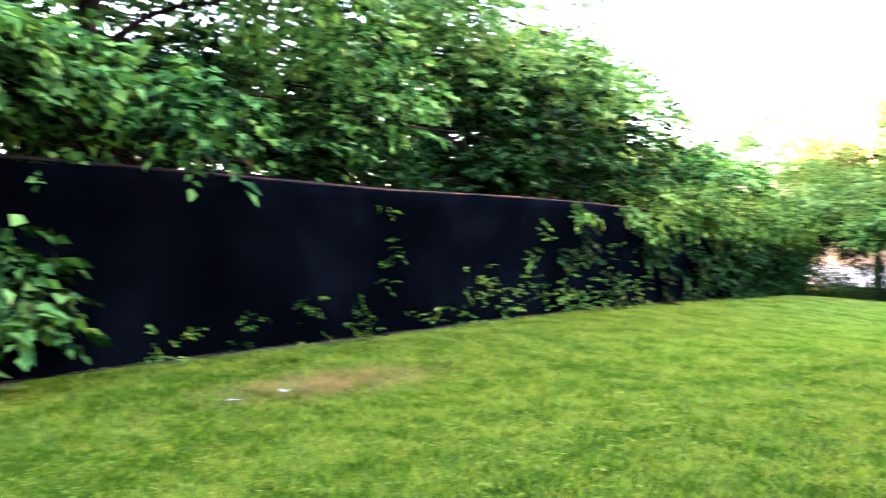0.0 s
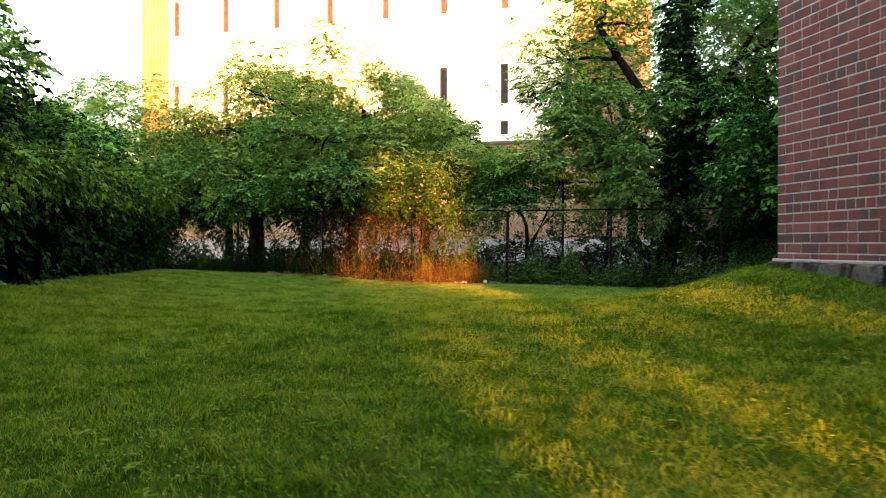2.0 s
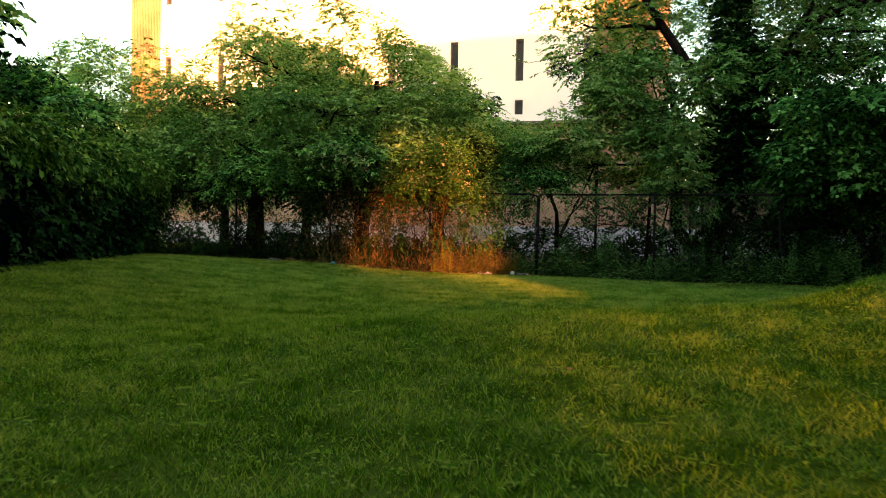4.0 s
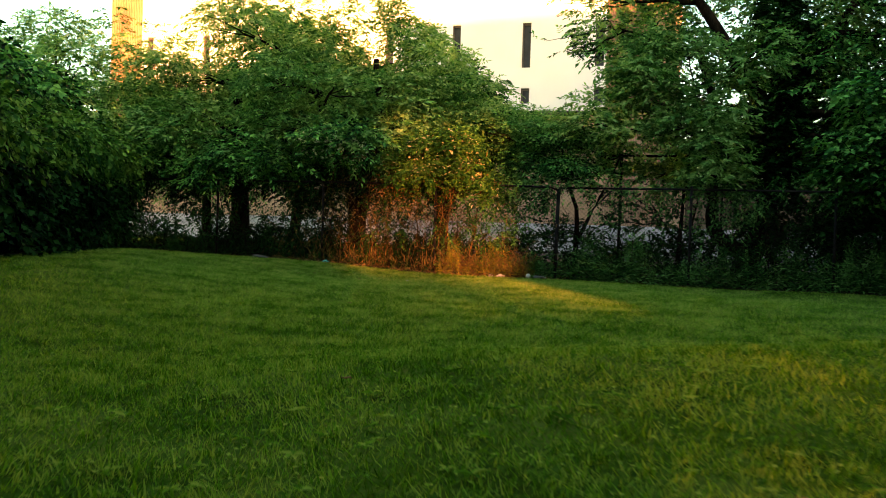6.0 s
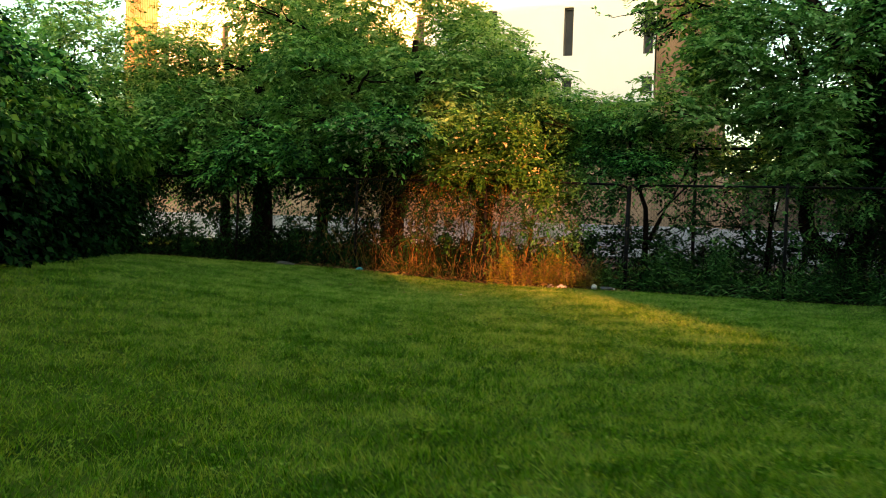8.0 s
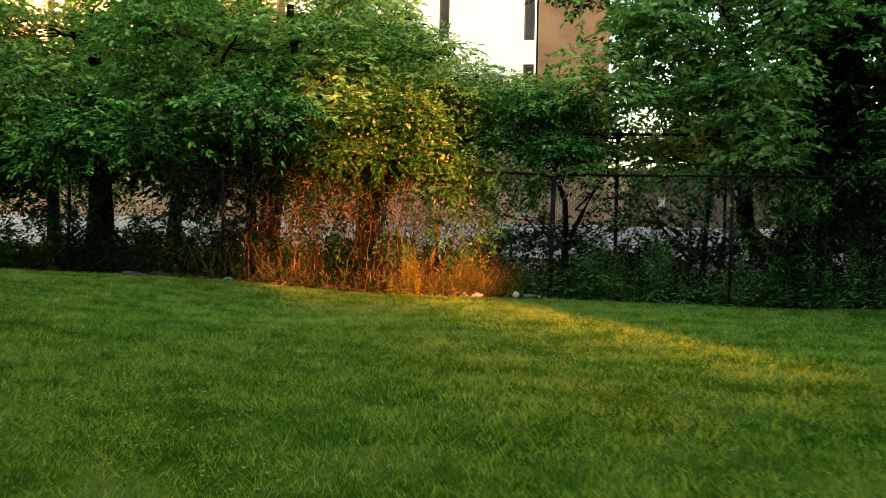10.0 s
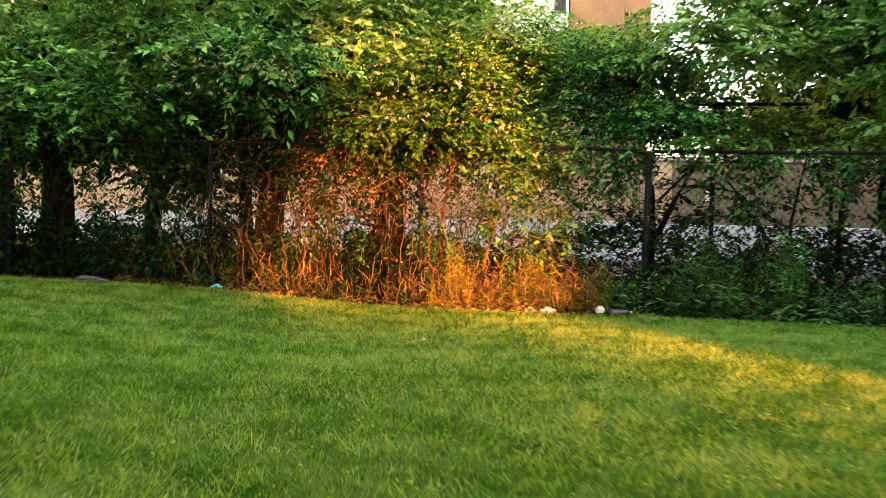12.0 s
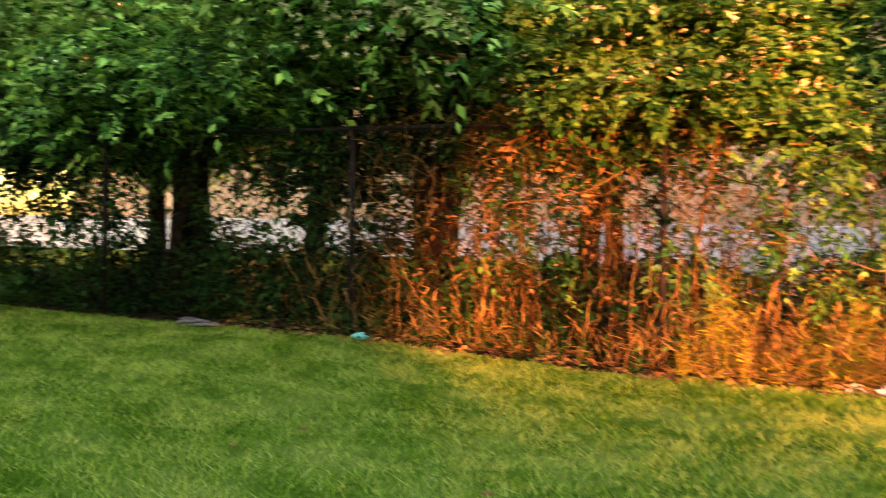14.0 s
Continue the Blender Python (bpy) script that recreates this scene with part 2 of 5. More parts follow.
def tube_arrays(points, radii, sides=6):
    """Verts and faces of a tapered tube along points."""
    pts = np.asarray(points, float)
    rad = np.broadcast_to(np.asarray(radii, float), (len(pts),))
    tang = np.gradient(pts, axis=0)
    tang /= np.linalg.norm(tang, axis=1, keepdims=True) + 1e-9
    ref = np.where(np.abs(tang[:, 2:3]) > 0.9, [[1.0, 0, 0]], [[0, 0, 1.0]])
    u = np.cross(tang, ref)
    u /= np.linalg.norm(u, axis=1, keepdims=True) + 1e-9
    w = np.cross(tang, u)
    a = np.arange(sides) * 2 * np.pi / sides
    ring = pts[:, None] + rad[:, None, None] * (np.cos(a)[None, :, None] * u[:, None] + np.sin(a)[None, :, None] * w[:, None])
    v = ring.reshape(-1, 3)
    i = np.arange(len(pts) - 1)[:, None] * sides
    j = np.arange(sides)[None, :]
    k = (j + 1) % sides
    f = np.stack([i + j, i + k, i + sides + k, i + sides + j], -1).reshape(-1, 4)
    caps = [np.arange(sides)[::-1][None], (np.arange(sides) + (len(pts) - 1) * sides)[None]]
    return v, f, caps


def tubes(name, paths, mat, parent=None, sides=6, smooth=True):
    """Several tapered tubes in one mesh. paths: list of (points, radii)."""
    vs, fs, cs, n = [], [], [], 0
    for pts, rad in paths:
        v, f, c = tube_arrays(pts, rad, sides)
        vs.append(v)
        fs.append(f + n)
        cs += [x + n for x in c]
        n += len(v)
    return mesh_object(name, np.concatenate(vs), [np.concatenate(fs), np.concatenate(cs)], mat, parent, smooth)


def wander(a, b, steps, amount, rng):
    """A wavering line from a to b."""
    a, b = np.asarray(a, float), np.asarray(b, float)
    t = np.linspace(0, 1, steps)[:, None]
    off = np.cumsum(rng.normal(0, amount, (steps, 3)), 0)
    off -= off[0] + t * (off[-1] - off[0])
    return a + t * (b - a) + off


def unit(v):
    return v / (np.linalg.norm(v, axis=-1, keepdims=True) + 1e-9)


def leaves(bases, ways, ups, length, width, fold=0.25, full=False):
    """Pointed, folded leaves, rounder where full: verts and faces. bases, ways (stalk to tip), ups: (n, 3); length, width: (n,)."""
    way = unit(ways)
    side = unit(np.cross(way, ups))
    up = np.cross(side, way)
    L, W = length[:, None], width[:, None]
    if full:
        low, high = bases + way * L * 0.3, bases + way * L * 0.66 - up * L * 0.04
        v = np.stack([bases, low + side * W * 0.46 + up * W * fold, high + side * W * 0.34 + up * W * fold * 0.8, bases + way * L - up * L * 0.12, high - side * W * 0.34 + up * W * fold * 0.8, low - side * W * 0.46 + up * W * fold], 1)
        n = np.arange(len(bases))[:, None] * 6
        return v.reshape(-1, 3), [np.concatenate([n + [0, 1, 2, 3], n + [0, 3, 4, 5]], 0)]
    mid = bases + way * L * 0.42
    v = np.stack([bases, mid + side * W / 2 + up * W * fold, bases + way * L, mid - side * W / 2 + up * W * fold], 1)
    n = np.arange(len(bases))[:, None] * 4
    f = np.concatenate([n + [0, 1, 2], n + [0, 2, 3]], 0)
    return v.reshape(-1, 3), f


def sprays(places, ways, rng, per=9, twig=0.3, size=0.085, aspect=0.5, droop=0.5, face=0.7):
    """Leafy twigs: along each twig pairs of pointed leaves and one at the tip; face turns the blades outwards."""
    n = len(places)
    ways = unit(ways)
    t = np.linspace(0.15, 1.0, per)[None, :, None]
    scale = rng.uniform(0.7, 1.25, (n, 1, 1))
    along = places[:, None] + ways[:, None] * t * twig * scale
    along = along + np.array([0, 0, -1.0]) * (t**2) * twig * droop * scale * 0.5
    up = unit(np.array([0, 0, 1.0]) + ways[:, None] * face + rng.normal(0, 0.42, (n, 1, 3)) + np.zeros((n, per, 1)))
    lift = unit(np.array([0, 0, 1.0]) + rng.normal(0, 0.3, (n, 1, 3)) + np.zeros((n, per, 1)))
    side = unit(np.cross(ways[:, None], lift))
    sgn = np.where(np.arange(per) % 2 == 0, 1.0, -1.0)[None, :, None] * np.ones((n, 1, 1))
    sgn[:, -1] = 0.0
    lway = ways[:, None] * 0.7 + side * sgn * 0.9 + rng.normal(0, 0.24, (n, per, 3)) + np.array([0, 0, -(0.35 + 0.45 * face) * droop])
    length = size * scale[..., 0] * rng.uniform(0.75, 1.25, (n, per))
    return leaves(along.reshape(-1, 3), lway.reshape(-1, 3), up.reshape(-1, 3) + rng.normal(0, 0.4, (n * per, 3)), length.ravel(), length.ravel() * aspect)


def crown_points(clumps, count, rng, shell=0.55):
    """Places and outward ways on the shells of the clumps (x, y, z, rx, ry, rz), by their surface."""
    c = np.asarray(clumps, float)
    area = (c[:, 3] * c[:, 4] + c[:, 4] * c[:, 5] + c[:, 3] * c[:, 5])
    pick = rng.choice(len(c), count, p=area / area.sum())
    d = unit(rng.normal(0, 1, (count, 3)))
    d[:, 2] = np.where(rng.random(count) < 0.5, np.abs(d[:, 2]), d[:, 2])
    r = (1 - shell * rng.random((count, 1)) ** 1.7)
    p = c[pick, :3] + d * c[pick, 3:] * r
    way = d * c[pick, 3:].mean(1, keepdims=True) + rng.normal(0, 0.35, (count, 3)) * c[pick, 3:].mean(1, keepdims=True)
    return p, way * [1, 1, 0.32]


def fill_clumps(lo, hi, count, size, rng, top=None):
    """Uneven clumps in a box; top(x) may cap their height."""
    out = []
    for _ in range(count):
        p = rng.uniform(lo, hi)
        if top is not None:
            p[2] = lo[2] + (min(hi[2], top(p[0])) - lo[2]) * rng.random()
        s = size * rng.uniform(0.6, 1.35)
        out.append((*p, s * rng.uniform(0.9, 1.4), s * rng.uniform(0.8, 1.2), s * rng.uniform(0.55, 0.85)))
    return out


def tree(name, base, trunks, clumps, count, mat, rng, label, group="", per=9, twig=0.3, size=0.094, aspect=0.46, droop=0.6, limbs=10, radius=0.12, category="tree", bark=None, shell=0.5, skylit=None, face=0.7):
    """A tree: trunk mesh with its stems, limbs to the clumps, and a crown of leafy twigs. trunks: list of point lists."""
    root = empty(name, (0, 0, 0))
    paths = []
    for k, pts in enumerate(trunks):
        pts = np.asarray(pts, float)
        fine = np.concatenate([wander(a, b, 5, 0.02, rng)[: 4 if i < len(pts) - 2 else 5] for i, (a, b) in enumerate(zip(pts[:-1], pts[1:]))])
        paths.append((fine, np.linspace(radius * (1.25 if k == 0 else 0.8), radius * 0.35, len(fine))))
    for k, path in enumerate(paths):
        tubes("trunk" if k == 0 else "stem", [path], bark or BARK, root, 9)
    stems = np.concatenate([p for p, _ in paths])
    twigs = []
    order = sorted(range(len(clumps)), key=lambda i: -clumps[i][3])[:limbs]
    for i in order:
        c = np.array(clumps[i][:3])
        below = stems[stems[:, 2] < c[2] + 0.2]
        pool = below if len(below) else stems
        near = pool[np.argmin(np.linalg.norm((pool - c) * [1, 1, 0.7], axis=1))]
        pts = wander(near, c, 7, 0.05, rng)
        tubes("limb", [(pts, np.linspace(radius * 0.32, 0.01, 7))], bark or BARK, root, 5)
        for _ in range(3):
            tip = c + unit(rng.normal(0, 1, 3)) * np.array(clumps[i][3:]) * 0.9
            twigs.append((wander(pts[4], tip, 5, 0.04, rng), np.linspace(0.012, 0.004, 5)))
    if twigs:
        tagged(tubes("twig", twigs, bark or BARK, root, 4), kind="stuff")
    p, w = crown_points(clumps, count, rng, shell)
    if skylit is not None:
        # paler leaves on the upper twigs: light from the sky put into their colour
        hi = p[:, 2] > skylit + rng.normal(0, 0.45, len(p))
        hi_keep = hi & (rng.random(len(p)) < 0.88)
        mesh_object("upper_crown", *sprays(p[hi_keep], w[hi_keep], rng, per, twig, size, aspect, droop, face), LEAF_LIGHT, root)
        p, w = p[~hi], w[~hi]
    v, f = sprays(p, w, rng, per, twig, size, aspect, droop, face)
    mesh_object("crown", v, f, mat, root)
    return tagged(root, label, category, group)

# ---- ground ----
FENCE_START, FENCE_WAY = np.array([-5.4, -16.8]), np.array([-0.407, 0.914])
FENCE_OUT = np.array([-0.914, -0.407])
CORNER = np.array([1.456, -10.19])
WALL_WAY = np.array([0.467, -0.884])
WALL_FRONT = np.array([-0.884, -0.467])


def smooth(t):
    t = np.clip(t, 0, 1)
    return t * t * (3 - 2 * t)


def ground_height(x, y):
    """The lawn: nearly level, rising to the black fence's far end and in a mound at the brick wall."""
    x, y = np.asarray(x, float), np.asarray(y, float)
    z = -0.07 + 0.18 * smooth((-x - 6.5) / 6) * smooth((y + 15) / 10) - 0.08 * smooth((x + 7.5) / 5) * smooth((y + 5) / 5)
    z = z - 0.06 * np.exp(-((x + 5.2) ** 2 + (y + 8.5) ** 2) / 10)
    dx, dy = x - CORNER[0], y - CORNER[1]
    s = dx * WALL_WAY[0] + dy * WALL_WAY[1]
    d = np.maximum(dx * WALL_FRONT[0] + dy * WALL_FRONT[1], 0)
    z = z + (0.3 * np.exp(-((d / 4.2) ** 2)) + 0.28 * np.exp(-((d / 0.8) ** 2))) * np.exp(-((s / np.where(s > 0, 4.2, 1.15)) ** 2))
    # a low rise and a dip shaped to keep sun off the mid lawn
    z = z + 0.08 * np.exp(-((x + 1.8) / 1.7) ** 2 - ((y + 11.3) / 1.6) ** 2)
    z = z - 0.085 * np.exp(-((x + 6.6) / 1.6) ** 2 - ((y + 3) / 1.7) ** 2)
    fs = (x - FENCE_START[0]) * FENCE_WAY[0] + (y - FENCE_START[1]) * FENCE_WAY[1]
    fd = np.maximum((FENCE_START[0] - x) * FENCE_OUT[0] + (FENCE_START[1] - y) * FENCE_OUT[1], 0)
    foot = np.interp(fs, [-6, -3.2, -2.4, -1.4, 0, 1, 2.4, 5.3, 9.5, 15.5], [-0.1, -0.09, -0.055, -0.02, 0.0, 0.025, 0.07, 0.135, 0.165, 0.175])
    near = np.exp(-((fd / 2.2) ** 2)) * (1 - smooth((fs - 15) / 2.5))
    z = z * (1 - near) + foot * near
    z = z + 0.018 * (1 - near) * np.sin(x * 1.3 + 0.6 * y) + 0.014 * (1 - near) * np.sin(1.1 * y - 0.8 * x + 1.0)
    return z


xs = np.concatenate([[-900, -300, -100, -50, -30, -22], np.arange(-16, 8.01, 0.25), [12, 20, 40, 100, 300, 900]])
ys = np.concatenate([[-900, -300, -100, -50, -36], np.arange(-28, 3.01, 0.25), [6, 10, 14, 25, 50, 120, 400, 900]])
gx, gy = np.meshgrid(xs, ys)
gz = ground_height(np.clip(gx, -17, 9), np.clip(gy, -29, 4))
gi = np.arange(len(ys) - 1)[:, None] * len(xs) + np.arange(len(xs) - 1)[None, :]
gf = np.stack([gi, gi + 1, gi + 1 + len(xs), gi + len(xs)], -1).reshape(-1, 4)
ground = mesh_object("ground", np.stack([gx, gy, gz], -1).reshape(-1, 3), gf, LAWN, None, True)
tagged(ground, "mown green lawn with uneven worn patches", "lawn", kind="structure")

def bed_edge(x):
    """Where the lawn gives way to bare soil before the fence."""
    return -0.27 + 0.05 * np.sin(x * 2.1) + 0.03 * np.sin(x * 5.3 + 1)


bx = np.arange(-15.0, 5.01, 0.1)
bv, rows = [], (0.0, 0.2, 0.5, 1.0, 2.0, 3.2, 4.5)
for x in bx:
    for r in rows:
        y = float(bed_edge(x)) + r
        bv.append((x, y, float(ground_height(x, min(y, 3.0))) + (0.012 if r else -0.01)))
bi = np.arange(len(bx) - 1)[:, None] * len(rows) + np.arange(len(rows) - 1)[None, :]
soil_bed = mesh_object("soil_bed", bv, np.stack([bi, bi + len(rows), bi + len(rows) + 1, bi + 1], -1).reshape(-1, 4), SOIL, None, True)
tagged(soil_bed, "bare soil along the chain-link fence with under-tree shade in its colour", "soil", kind="structure")

slab("pavement", (-60, 4.2, -0.3), (30, 12.9, 0.03), ASPHALT)
tagged(bpy.data.objects["pavement"], "grey asphalt yard behind the chain-link fence", "pavement", kind="structure")

# ---- the pale building behind the fence ----
FACADE = 13.15
building = empty("office_building")
tagged(building, "white-panelled building with narrow slit windows and tan ribbed brick piers", "building")
slab("plinth", (-23.6, FACADE - 0.12, -0.2), (-2.5, FACADE + 1, 0.98), CONCRETE, building, 0.02, "pale grey concrete base")
slab("lower_wall", (-23.6, FACADE, 0.98), (-2.5, FACADE + 9, 4.6), TAN, building, 0, "tan brick ground-floor wall")
slab("ledge", (-22.2, FACADE - 0.14, 4.6), (-4.6, FACADE + 0.3, 4.72), FRAME_GREY, building, 0.015, "dark metal ledge")
# the white wall is built in strips round the slit windows
SLITS = [-4.6 - 2.44 * k for k in range(8)]
ROWS = [(4.98, 5.5), (6.18, 7.68), (9.78, 11.3), (13.3, 14.8)]
WALL_TOP = 16.5
zcuts = [4.72] + [z for r in ROWS for z in r] + [WALL_TOP]
for k in range(0, len(zcuts), 2):
    slab("white_wall_band", (-22.2, FACADE, zcuts[k]), (-4.55, FACADE + 0.35, zcuts[k + 1]), WHITE, building)
for lo, hi in ROWS:
    edges = [-4.55] + [e for x in SLITS[0:] for e in (x + 0.0, x - 0.3)] + [-22.2]
    for a, b in zip(edges[::2], edges[1::2]):
        if a - b > 0.02:
            slab("white_wall_panel", (b, FACADE, lo), (a, FACADE + 0.35, hi), WHITE, building)
    for x in SLITS:
        w = empty("slit_window", (0, 0, 0))
        w.parent = building
        slab("pane", (x - 0.3, FACADE + 0.16, lo), (x, FACADE + 0.2, hi), BLIND, w)
        slab("frame", (x - 0.3, FACADE + 0.08, hi - 0.07), (x, FACADE + 0.18, hi), FRAME_GREY, w)
        slab("frame", (x - 0.3, FACADE + 0.08, lo), (x - 0.26, FACADE + 0.18, hi), FRAME_GREY, w)
        slab("frame", (x - 0.04, FACADE + 0.08, lo), (x, FACADE + 0.18, hi), FRAME_GREY, w)
slab("core", (-22.1, FACADE + 0.36, 4.6), (-4.6, FACADE + 9, WALL_TOP), TAN, building)
for name, a, b in (("pier", -4.5, -2.5), ("pier", -23.6, -22.25)):
    pier = slab(name, (a, FACADE + 0.03, 0.98), (b, FACADE + 9, WALL_TOP), PIER_BRICK, building, 0, "ribbed tan brick pier")
    rib = None
    n = int((b - a) / 0.075)
    for k in range(n):
        x = a + 0.03 + k * 0.075
        if rib is None:
            rib = slab("rib", (-0.02, -0.03, 0.98), (0.02, 0.02, WALL_TOP), PIER_BRICK, pier)
            rib.location = (x, FACADE + 0.02, 0)
        else:
            r = new("rib", rib.data)
            r.parent, r.location = pier, (x, FACADE + 0.02, 0)
slab("roof", (-23.7, FACADE - 0.05, WALL_TOP), (-2.4, FACADE + 9.2, WALL_TOP + 0.25), FRAME_GREY, building)

# a far brick house behind the trees
far_house = empty("far_house")
tagged(far_house, "small orange brick house with a grey shingle roof", "house")
slab("wall", (2.9, 26, -0.2), (9.9, 34, 4.9), ORANGE_BRICK, far_house)
bm = bmesh.new()
for p in ((2.6, 25.6, 4.85), (10.2, 25.6, 4.85), (10.2, 34.4, 4.85), (2.6, 34.4, 4.85), (4.1, 30, 6.9), (8.7, 30, 6.9)):
    bm.verts.new(p)
bm.verts.ensure_lookup_table()
for f in ((0, 1, 5, 4), (1, 2, 5), (2, 3, 4, 5), (3, 0, 4), (3, 2, 1, 0)):
    bm.faces.new([bm.verts[i] for i in f])
part("roof", bm, SHINGLE, far_house)
for x in (4.1, 7.1):
    w = slab("window", (x, 25.96, 1.2), (x + 1.1, 26.05, 2.4), FRAME_WHITE, far_house, 0.01)
    slab("pane", (x + 0.08, 25.94, 1.28), (x + 1.02, 25.97, 2.32), GLASS, w)

annex = empty("low_annex")
slab("plinth", (-2.49, FACADE - 0.1, -0.2), (14, FACADE + 1, 0.95), CONCRETE, annex, 0.02)
slab("wall", (-1.88, FACADE, 0.95), (14, FACADE + 5, 2.5), DULL_BRICK, annex)
slab("corner_pier", (-2.49, FACADE - 0.02, 0.95), (-1.89, FACADE + 0.5, 2.49), TAN, annex, 0.01, "tan corner pier")
# plate added to stand for a pale spot farther off
slab("notice", (-1.08, FACADE - 0.03, 1.52), (-0.9, FACADE - 0.004, 1.78), PAPER, annex, 0.004, "small white plate standing for an unidentified pale spot")
slab("coping", (-2.49, FACADE - 0.08, 2.5), (14, FACADE + 5.1, 2.6), CONCRETE, annex, 0.02)
tagged(annex, "low dull-brown annex on a pale concrete base", "building")
yard_wall = slab("yard_wall", (-44, FACADE - 0.1, -0.2), (-23.7, FACADE + 0.25, 1.0), CONCRETE, None, 0.02)
tagged(yard_wall, "low pale concrete yard wall", "wall")

pole = empty("utility_pole", (-24.5, 16.5, 0))
tubes("shaft", [([(0, 0, -0.3), (0, 0, 4), (0.03, 0, 9.5)], [0.15, 0.13, 0.1])], CONCRETE, pole, 10)
slab("crossarm", (-0.9, -0.06, 8.6), (0.9, 0.06, 8.74), WOOD, pole, 0.01)
tagged(pole, "pale grey utility pole with a short crossarm", "pole")

# ---- an unseen building added behind the camera to shade the left of the lawn ----
shade_house = empty("unseen_shade_house", (4.78, -24.12, 0), math.degrees(math.atan2(-0.462, -0.887)) + 0)
slab("wall", (0, 0, -0.3), (16, 10, 8.2), TAN, shade_house)
slab("roof", (-0.25, -0.25, 8.2), (16.25, 10.25, 8.42), SHINGLE, shade_house, 0.03)
# overhang and bay are added only to narrow the sun's gap
slab("upper_storey", (-1.5, 0.4, 3.6), (-0.005, 10, 8.2), TAN, shade_house)
slab("bay", (-0.75, 0.8, 1.75), (-0.005, 6, 3.6), TAN, shade_house)
tagged(shade_house, "plain unseen house added behind the lawn to shade it", "house")

# ---- the chain-link fence ----
POSTS = [-12.9, -10.7, -8.37, -6.07, -3.75, -1.45, 0.85, 3.1]


def fence_ground(x):
    return float(ground_height(x, 0.0))


fence = empty("chain_link_fence")
tagged(fence, "rusty black chain-link fence with round posts and a top rail", "fence")
RAIL = 1.535
for x in POSTS:
    thick = 0.034 if x == -3.75 else 0.024
    z = fence_ground(x)
    top = RAIL - 0.03 if x == -3.75 else RAIL + 0.02
    lean = 0.03 if x == -3.75 else random.uniform(-0.02, 0.02)
    p = tubes("post", [([(x - lean, -0.02, z - 0.2), (x, -0.02, top)], [thick, thick])], METAL, fence, 12)
    if x != -3.75:
        tubes("cap", [([(x, -0.02, top), (x, -0.02, top + 0.02), (x, -0.02, top + 0.035)], [thick * 1.15, thick * 1.1, 0.008])], METAL, p, 12)
rail_paths = [
    ([(-12.9, -0.02, 1.57), (-8.37, -0.02, 1.56), (-6.07, -0.02, 1.555), (-4.4, -0.02, 1.54), (-3.92, -0.02, 1.53), (-3.8, -0.02, 1.5), (-3.75, -0.02, 1.43)], 0.019),
    ([(-3.72, -0.02, 1.52), (-1.45, -0.02, 1.53), (0.85, -0.02, 1.53), (3.1, -0.02, 1.53), (4.6, -0.02, 1.53)], 0.018),
]
for pts, r in rail_paths:
    tubes("top_rail", [(pts, [r] * len(pts))], METAL, fence, 8)
wires = []
step, x0, x1 = 0.075, -12.9, 4.6
for k in range(int((x1 - x0 + 1.7) / step)):
    for sgn in (1, -1):
        a = x0 - 1.7 + k * step if sgn > 0 else x0 + k * step
        lo, hi = -0.12, 1.53
        pa, pb = (a, 0.004 * sgn, lo), (a + sgn * (hi - lo), 0.004 * sgn, hi)
        if sgn > 0:
            t0, t1 = max(0, (x0 - pa[0]) / (hi - lo)), min(1, (x1 - pa[0]) / (hi - lo))
        else:
            t0, t1 = max(0, (pa[0] - x1) / (hi - lo)), min(1, (pa[0] - x0) / (hi - lo))
        if t1 - t0 > 0.02:
            va, vb = np.array(pa), np.array(pb)
            wires.append(([va + (vb - va) * t0, va + (vb - va) * (t0 + t1) / 2 + [0, 0.003, 0], va + (vb - va) * t1], [0.0022] * 3))
mesh = tubes("wire_mesh", wires, WIRE, fence, 3, False)
tagged(mesh, "rusty diamond wire mesh", kind="stuff")
tubes("tension_wire", [([(x0, 0, -0.05), (-4, 0, -0.1), (x1, 0, -0.12)], [0.003] * 3)], WIRE, fence, 4)

frame_b = empty("pipe_frame")
tubes("post", [([(-2.83, 1.76, -0.2), (-2.83, 1.76, 2.3)], [0.03, 0.03])], METAL, frame_b, 8)
tubes("crossbar", [([(-3.35, 1.76, 2.26), (-2.0, 1.76, 2.26), (-0.5, 1.8, 2.3)], [0.022] * 3)], METAL, frame_b, 8)
tubes("brace", [([(-2.83, 1.76, 1.75), (-3.45, 1.76, 1.1)], [0.018, 0.018])], METAL, frame_b, 6)
tagged(frame_b, "dark metal pipe frame standing behind the fence", "frame")

# ---- the black screened fence ----


def along(s, out=0.0, z=0.0):
    p = FENCE_START + FENCE_WAY * s + FENCE_OUT * out
    return np.array([p[0], p[1], z])


def black_base(s):
    p = FENCE_START + FENCE_WAY * s
    return float(ground_height(p[0], p[1]))


black = empty("screened_fence")
tagged(black, "black chain-link fence covered with black privacy screen", "fence")
S0, S1 = -9.0, 18.2


def high_at(s):
    """The screen stands a little taller towards its far end."""
    return float(np.interp(s, [-9, -1, 1.5, 3.66, 9, 18], [1.58, 1.54, 1.55, 1.59, 1.63, 1.72]))


